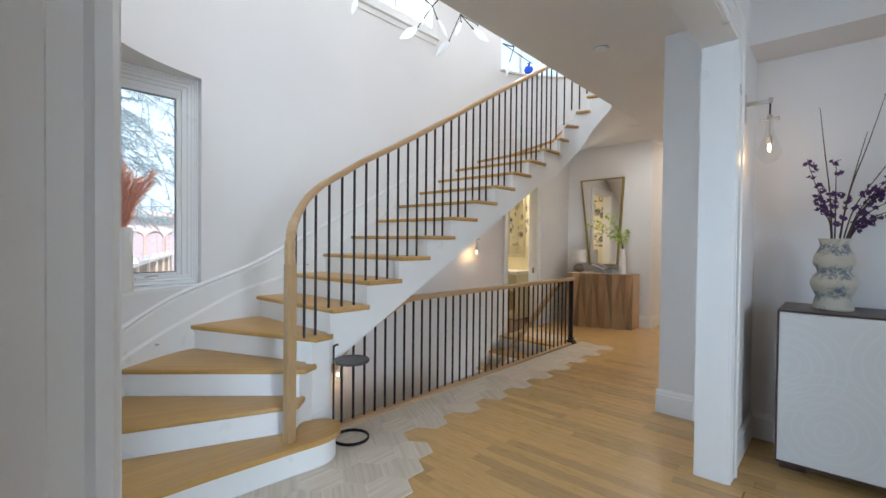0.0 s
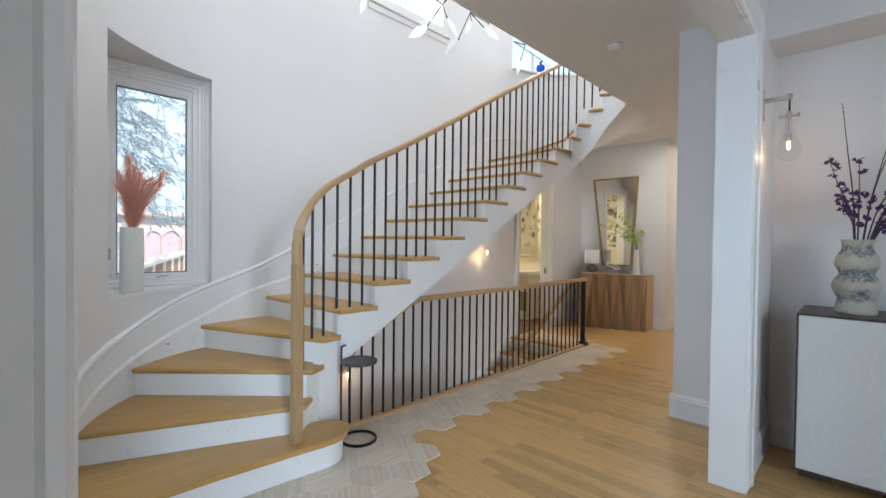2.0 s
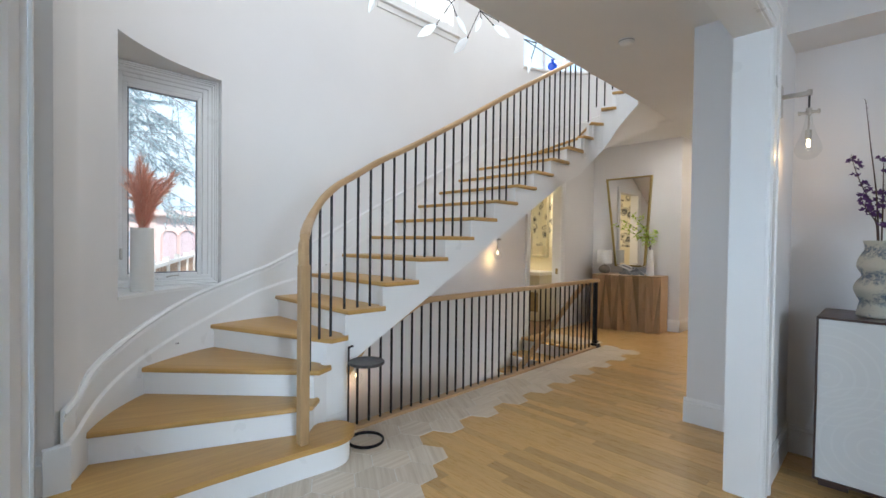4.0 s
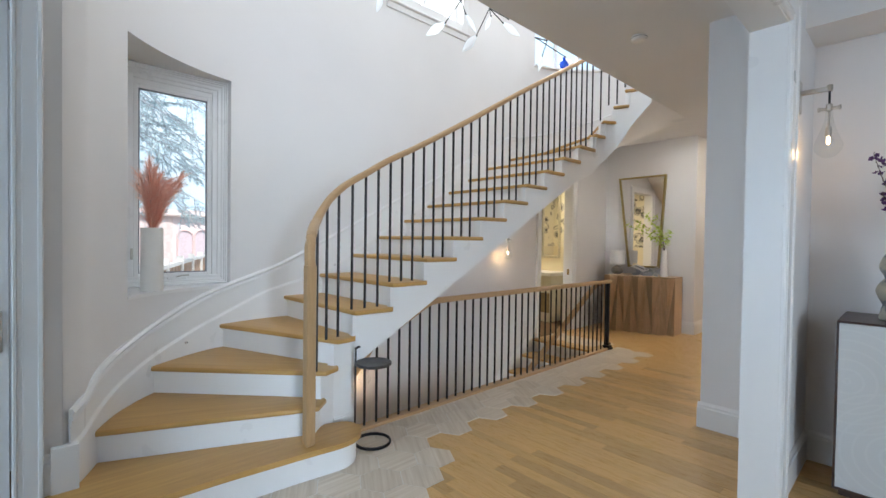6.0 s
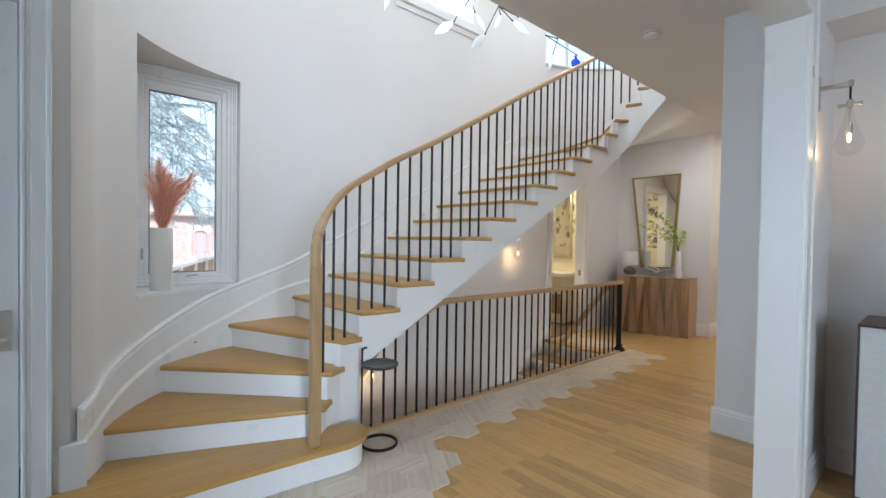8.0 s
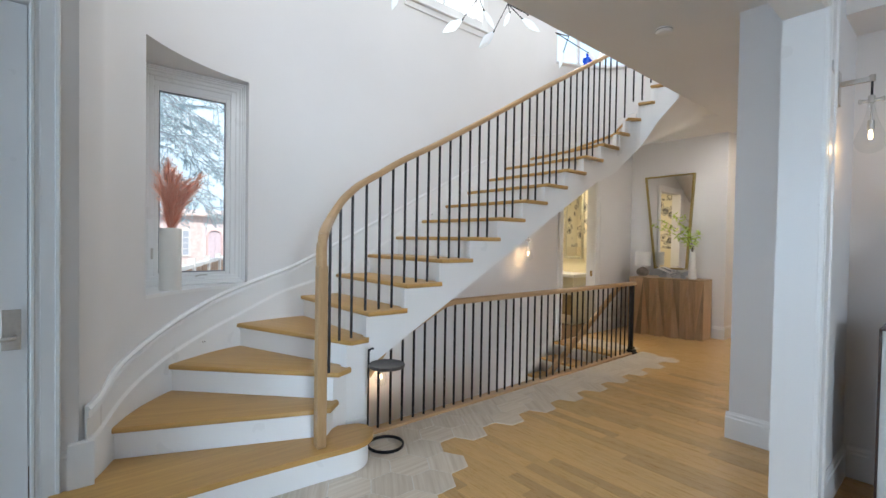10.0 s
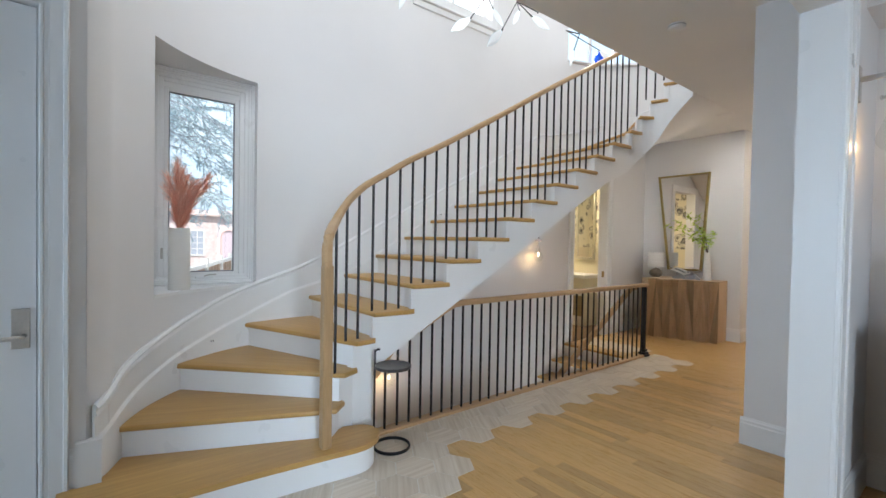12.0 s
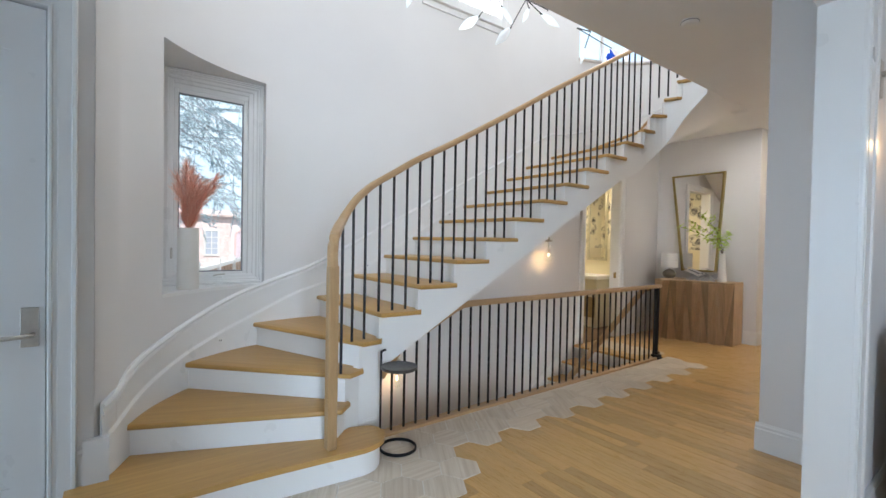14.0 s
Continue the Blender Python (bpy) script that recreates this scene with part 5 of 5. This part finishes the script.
part("canopy", lathe(bmesh.new(), [(0.07, TOP), (0.07, TOP - 0.03), (0.01, TOP - 0.035)], 20, (1.45, -0.02)), BLACK, ch)
for hub in hubs:
    part("arm", sweep(bmesh.new(), [(1.45, -0.02, 4.0), hub], disc(0.006, 6)), BLACK, ch)
ROD_FROM = [hubs[2], hubs[0], hubs[0], (0.55, 0.02, 3.55), hubs[0], hubs[2], hubs[1], (2.148, 0.05, 3.538), hubs[0]]
part("arm", sweep(bmesh.new(), [hubs[2], (0.55, 0.02, 3.55)], disc(0.006, 6)), BLACK, ch)
part("arm", sweep(bmesh.new(), [hubs[1], (2.148, 0.05, 3.538)], disc(0.006, 6)), BLACK, ch)
for (p0, p1), src in zip(TIPS, ROD_FROM):
    part("rod", sweep(bmesh.new(), [src, p0], disc(0.005, 6)), BLACK, ch)
    a, b = Vector(p0), Vector(p1)
    d = b - a
    bm = bmesh.new()
    L = d.length
    side = d.normalized().cross(Vector((0.3, 1.0, 0.2))).normalized()
    way = [a + d * f for f in (0, 0.08, 0.25, 0.45, 0.65, 0.85, 0.97, 1.0)]
    sec = [(0.155 * math.cos(2 * math.pi * i / 12) * L, 0.06 * math.sin(2 * math.pi * i / 12) * L) for i in range(12)]
    sweep(bm, way, sec, up=tuple(side.cross(d.normalized())), scale=[0.25, 0.40, 0.72, 0.95, 0.80, 0.42, 0.14, 0.03])
    sh = part("shade", bm, OPAL, ch, "white opal glass leaf", smooth=True)
    part("ferrule", sweep(bmesh.new(), [a - d * 0.06, a + d * 0.04], disc(0.007, 8)), BLACK, sh)

for at in ((0.75, -0.15, 3.02), (1.45, -0.05, 3.30), (2.5, 0.05, 3.30)):
    lp = new("shade_light", bpy.data.lights.new("shade_light", "POINT"))
    lp.data.energy, lp.data.color, lp.data.shadow_soft_size = 1.6, (1.0, 0.97, 0.92), 0.12
    lp.parent = ch
    lp.location = at

win3 = thing("window_3", label="white framed curved window at the head of the stair", category="window", kind="structure")
for d in (76, 62, 49, 36):
    bar = part("mullion", boxed(-0.02, -0.02, 3.87, 0.02, 0.02, 5.5), TRIM, win3)
    bar.matrix_local = pose(HIGH[0] + (HIGH[2] + 0.06) * math.cos(radians(d)), HIGH[1] + (HIGH[2] + 0.06) * math.sin(radians(d)), 0, 0, 0, d)
part("bottom_rail", prism(bmesh.new(), arc(HIGH[0], HIGH[1], HIGH[2] + 0.045, 77, 35, 12) + arc(HIGH[0], HIGH[1], HIGH[2] + 0.085, 35, 77, 12), 3.862, 3.91), TRIM, win3)
bv = thing("blue_vase", (3.865, 0.77, 3.862), label="small round cobalt blue glass vase on the upper sill", category="vase")
part("vase", lathe(bmesh.new(), [(0.026, 0.0), (0.056, 0.022), (0.070, 0.068), (0.057, 0.11), (0.022, 0.132), (0.019, 0.160), (0.027, 0.168)], 24), plain("cobalt_glass", (0.006, 0.085, 0.72), 0.12), bv, smooth=True)
sill_plan = arc(HIGH[0], HIGH[1], HIGH[2] - 0.06, 77, 35, 12) + arc(HIGH[0], HIGH[1], HIGH[2] + 0.115, 35, 77, 12)
tagged(part("sill_upper", prism(bmesh.new(), sill_plan, 3.842, 3.862), TRIM), "white curved upper window sill", "window sill", kind="structure")

# ---- outside ----
def backdrop():
    k = Mat("bright_cloud", 1.0)
    v = k.coords()
    c = k.ramp(k.noise(v, 0.06, 5), [(0.35, (0.58, 0.80, 1.0)), (0.65, (0.84, 0.95, 1.0))])
    k.base((0.0, 0.0, 0.0))
    k.put(k.b, "Emission Color", c)
    k.put(k.b, "Emission Strength", 1.45)
    bm = bmesh.new()
    sheet(bm, [[(*p, -3), (*p, 45)] for p in arc(0, 2, 52, -35, 215, 30)])
    return tagged(part("backdrop", bm, k.m), "bright hazy white sky far outside the windows", "sky", kind="structure")


backdrop()
tagged(part("ground", boxed(-60, 1.36, -0.9, 60, 60, -0.6), plain("garden_ground", (0.16, 0.15, 0.12), 0.9, 0, 0.3, 1.0)), "pale garden ground outside", "ground", kind="structure")

house = thing("neighbour_house", label="pink rendered house with arched openings outside the window", category="house")
PINK = painted("pink_render", (0.84, 0.74, 0.76), 0.9)
part("wall", boxed(-9.0, 26.0, -0.6, 14.0, 26.4, 2.55), PINK, house)
part("roof", prism(bmesh.new(), [(-9.4, 25.7), (14.4, 25.7), (14.4, 29), (-9.4, 29)], 2.55, [2.65, 2.65, 3.1, 3.1]), plain("tile_roof", (0.66, 0.54, 0.52), 0.8, 0, 0.25, 3), house)
BRICK = plain("pale_brick", (0.80, 0.67, 0.66), 0.9, 0, 0.12, 5)
part("brick_wall", boxed(2.2, 25.94, -0.6, 4.15, 25.999, 2.5), BRICK, house)
GLZ = plain("grey_pane", (0.46, 0.52, 0.62), 0.15)
for x in (-4.6, -1.4, 0.6, 2.71, 7.6):
    y = 25.94
    wd = part("window", ring_frame(bmesh.new(), x, x + 0.80, 0.26, 1.78, 0.09, y - 0.05, y + 0.05), TRIM, house)
    part("pane", boxed(x + 0.09, y - 0.03, 0.35, x + 0.71, y - 0.005, 1.69), GLZ, wd)
    part("muntin", boxed(x + 0.375, y - 0.045, 0.35, x + 0.425, y - 0.03, 1.69), TRIM, wd)
    for z in (0.66, 0.99, 1.32):
        part("muntin", boxed(x + 0.09, y - 0.046, z, x + 0.71, y - 0.031, z + 0.04), TRIM, wd)
ROSE = plain("rose_trim", (0.80, 0.62, 0.61), 0.9)
# darker flat panels paint the shaded insides of the open arches
SHADE = plain("arch_shade_mauve", (0.70, 0.61, 0.68), 0.9)
for cx, r in ((4.78, 0.39), (5.68, 0.43), (6.65, 0.43)):
    bend = [(cx + r * math.cos(q), 1.40 + r * math.sin(q)) for q in np.linspace(0, math.pi, 13).tolist()]
    bm = bmesh.new()
    ends = [(cx + r, -0.4)] + bend + [(cx - r, -0.4)]
    a = [bm.verts.new((x, 25.95, z)) for x, z in ends]
    b = [bm.verts.new((x, 25.998, z)) for x, z in ends]
    bm.faces.new(a), bm.faces.new(b[::-1])
    for q in range(len(ends)):
        w = (q + 1) % len(ends)
        bm.faces.new((a[q], a[w], b[w], b[q]))
    opening = part("archway", bm, SHADE, house)
    part("arch_trim", sweep(bmesh.new(), [(x, 25.93, z) for x, z in ends], rounded(0.08, 0.09, 0.01), up=(0, 1, 0)), ROSE, opening)
fence = thing("fence", label="weathered wooden fence with a white top rail outside", category="fence")
FW = plain("tan_fence_wood", (0.52, 0.36, 0.27), 0.9, 0, 0.25, 6)
CAPS = plain("weathered_cap", (0.62, 0.58, 0.55), 0.9, 0, 0.15, 6)
FENCE_A, FENCE_B = Vector((-0.58, 4.8, 0)), Vector((3.2, 14.6, 0))
run = FENCE_B - FENCE_A
FT = 0.89
face = run.normalized()
turned = math.degrees(math.atan2(face.y, face.x))


def fence_piece(name, at, width, z0, z1, thick, mat, parent=fence):
    ob = part(name, boxed(-width / 2, -thick / 2, z0, width / 2, thick / 2, z1), mat, parent)
    ob.matrix_local = pose(at.x, at.y, 0, 0, 0, turned)
    return ob


count = int(run.length / 0.30)
for i in range(count):
    fence_piece("slat", FENCE_A + face * (0.30 * i), 0.21, -0.6, FT - 0.08, 0.03, FW)
for i in range(0, count, 5):
    fp = fence_piece("post", FENCE_A + face * (0.30 * i + 0.15), 0.10, -0.6, FT + 0.10, 0.12, TRIM)
    fence_piece("post_cap", FENCE_A + face * (0.30 * i + 0.15), 0.34, FT + 0.12, FT + 0.36, 0.34, CAPS, fp)
fence_piece("top_rail", FENCE_A + run / 2, run.length, FT - 0.07, FT, 0.10, TRIM)


def tree():
    rnd = random.Random(21)
    t = thing("cedar_tree", label="tall cedar with drooping branches outside, painted pale as in bright haze", category="tree")
    # bark and needle colours lifted to pale blue, painting in bright outdoor haze
    bark = plain("cedar_bark_hazed", (0.50, 0.54, 0.60), 0.95, 0, 0.3, 10)
    needles = Mat("cedar_needles_hazed", 0.8)
    isl = needles.node("ShaderNodeNewGeometry")
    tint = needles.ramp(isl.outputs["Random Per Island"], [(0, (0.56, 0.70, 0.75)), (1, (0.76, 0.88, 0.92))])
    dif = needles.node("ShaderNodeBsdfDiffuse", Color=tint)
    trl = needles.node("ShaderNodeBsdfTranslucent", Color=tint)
    mx = needles.t.nodes.new("ShaderNodeMixShader")
    mx.inputs[0].default_value = 0.5
    needles.t.links.new(dif.outputs[0], mx.inputs[1])
    needles.t.links.new(trl.outputs[0], mx.inputs[2])
    needles.t.links.new(mx.outputs[0], needles.t.nodes["Material Output"].inputs[0])
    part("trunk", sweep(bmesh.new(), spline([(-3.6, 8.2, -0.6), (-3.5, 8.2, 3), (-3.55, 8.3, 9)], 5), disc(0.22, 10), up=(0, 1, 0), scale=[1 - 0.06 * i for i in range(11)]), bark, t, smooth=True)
    lb, cb = bmesh.new(), bmesh.new()
    for j in range(16):
        z = 2.6 + j * 0.30
        for side in (1, -1):
            ang = rnd.uniform(-0.35, 0.35)
            reach = rnd.uniform(3.4, 5.4)
            d = Vector((math.cos(ang), math.sin(ang), 0))
            s = Vector((-3.55, 8.25, z))
            way = spline([s, s + d * reach * 0.35 + Vector((0, 0, 0.15)), s + d * reach * 0.7 - Vector((0, 0, 0.1)), s + d * reach - Vector((0, 0, 1.1))], 6)
            sweep(lb, way, disc(0.030, 6), scale=[1 - 0.05 * i for i in range(len(way))])
            for p in way[3:]:
                for q in range(3):
                    tw = (d * rnd.uniform(0.1, 0.8) + Vector((rnd.uniform(-0.7, 0.7), rnd.uniform(-0.7, 0.7), rnd.uniform(-0.9, 0.2)))).normalized()
                    ln = rnd.uniform(0.3, 0.75)
                    e = p + tw * ln
                    sweep(lb, [p, e], disc(0.006, 4))
                    for m in range(28):
                        pp = p.lerp(e, rnd.uniform(0.2, 1.0))
                        dd = Vector((rnd.uniform(-1, 1), rnd.uniform(-1, 1), rnd.uniform(-1, 0.3)))
                        leaf(cb, pp, dd, rnd.uniform(0.05, 0.12), rnd.uniform(0.008, 0.016))
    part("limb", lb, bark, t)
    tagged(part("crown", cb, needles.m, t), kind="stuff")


tree()

# ---- floor pieces ----
HR = 0.137
HX, HY = 1.5 * HR, math.sqrt(3) * HR
H0 = (0.156, -0.66)


def is_tile(a, b):
    if 3.74 < a < 4.15 and 0.0 < b < 1.0:
        return True
    if a > 4.05 or b > 0.07 or (b > 0.0 and a < -0.2):
        return False
    if a > 0.25:
        return b > -0.47
    return b > -0.69 - max(0, 0.156 - a) * 0.5775


def hex_plan(cx, cy, r):
    return [(cx + r * math.cos(radians(60 * i)), cy + r * math.sin(radians(60 * i))) for i in range(6)]


def hex_mesh():
    bm = bmesh.new()
    r = HR - 0.003
    lo = [bm.verts.new((*p, -0.012)) for p in hex_plan(0, 0, r)]
    mid = [bm.verts.new((*p, -0.0012)) for p in hex_plan(0, 0, r)]
    top = [bm.verts.new((*p, 0.0)) for p in hex_plan(0, 0, r - 0.0015)]
    for i in range(6):
        j = (i + 1) % 6
        bm.faces.new((lo[i], lo[j], mid[j], mid[i])), bm.faces.new((mid[i], mid[j], top[j], top[i]))
    bm.faces.new(top)
    me = bpy.data.meshes.new("tile")
    bm.to_mesh(me)
    bm.free()
    me.materials.append(STONE)
    return me


tile_field = tagged(new("floor_tiles"), "pale veined hexagonal stone floor tiles", "floor", kind="structure")
def cut_tile(cy):
    """A tile trimmed along the oak curb."""
    lim = -0.0435 - cy
    out = []
    plan = hex_plan(0, 0, HR - 0.003)
    for p, q in zip(plan, plan[1:] + plan[:1]):
        if p[1] <= lim:
            out.append(p)
        if (p[1] <= lim) != (q[1] <= lim):
            f = (lim - p[1]) / (q[1] - p[1])
            out.append((p[0] + (q[0] - p[0]) * f, lim))
    me = bpy.data.meshes.new("tile")
    bm = prism(bmesh.new(), out, -0.012, 0.0)
    bmesh.ops.recalc_face_normals(bm, faces=bm.faces)
    bm.to_mesh(me)
    bm.free()
    me.materials.append(STONE)
    return me


tile_me = hex_mesh()
rt = random.Random(9)
tiles_done = []
for i in range(-21, 20):
    for j in range(-8, 8):
        cx, cy = H0[0] + HX * i, H0[1] + HY * (j + (0.5 if i % 2 else 0.0))
        if not is_tile(cx, cy) or cy < -2.0 or cx < -4.3:
            continue
        if cx < -2.8 and len(tiles_done) > 290:
            continue
        cut = -0.043 < cy + HY / 2 < 0.19 and -0.3 < cx < 3.95
        ob = new("tile", cut_tile(cy) if cut else tile_me)
        ob.parent = tile_field
        ob.matrix_local = pose(cx, cy, rt.uniform(-0.0004, 0.0004))
        tiles_done.append((cx, cy))

gb = bmesh.new()
for cx, cy in tiles_done:
    if cy < -0.17:
        prism(gb, hex_plan(cx, cy, HR), -0.019, -0.0018)
box(gb, -0.05, -0.22, -0.018, 4.0, -0.043, -0.0026)
tagged(part("grout", gb, GROUT, tile_field, "pale grout between the tiles"), kind="stuff")

# oak strips run across the hall; each is cut where the tiles begin
PW = 0.083
strip_cache = {}


def strip_mesh(length):
    key = round(length, 2)
    if key not in strip_cache:
        bm = box(bmesh.new(), 0.0009, 0, -0.02, PW - 0.0009, key - 0.0012, 0.0)
        me = bpy.data.meshes.new("plank")
        bm.normal_update()
        bmesh.ops.recalc_face_normals(bm, faces=bm.faces)
        bm.to_mesh(me)
        bm.free()
        me.materials.append(OAK_FLOOR)
        strip_cache[key] = me
    return strip_cache[key]


plank_field = tagged(new("floor_planks"), "warm oiled oak strip flooring", "floor", kind="structure")
rp = random.Random(4)
rest = bmesh.new()


def lay(x, y0, y1, near):
    y = y0 - rp.uniform(0.0, 0.9)
    while y < y1:
        ln = rp.choice((0.5, 0.7, 0.9, 1.1, 1.4))
        a, b = max(y, y0), min(y + ln, y1)
        if b - a > 0.02:
            if near:
                ob = new("plank", strip_mesh(b - a))
                ob.parent = plank_field
                ob.matrix_local = pose(x, a, -0.0036 + rp.uniform(-0.0003, 0.0003))
            else:
                box(rest, x + 0.0006, a, -0.0236, x + PW - 0.0006, b - 0.0008, -0.0036)
        y += ln


x = -0.582
while x < 8.6:
    far_b = -0.20 if x < 4.2 else 0.95
    near = x < 3.4
    if x > 3.80:
        lay(x, -1.64, 0.99 if x < FAR - 0.05 else -0.45, False)
    elif x < 2.0:
        lay(x, -2.9 if near else -4.0, far_b, near)
        lay(x, -7.5, -2.9, False)
    else:
        lay(x, -1.64, far_b if x < 4.0 else (0.99 if x < FAR - 0.05 else -0.45), near)
    x += PW
x = -4.4
while x < -0.60:
    lay(x, -7.5, -0.75 if x > -1.0 else (-1.0 if x > -1.6 else -1.6), False)
    x += PW
x = 3.63
while x < 3.80:
    lay(x, 0.06, 0.99, False)
    x += PW
restob = tagged(part("plank_field_rest", rest, OAK_FLOOR, plank_field), "oak strips farther off", kind="stuff")
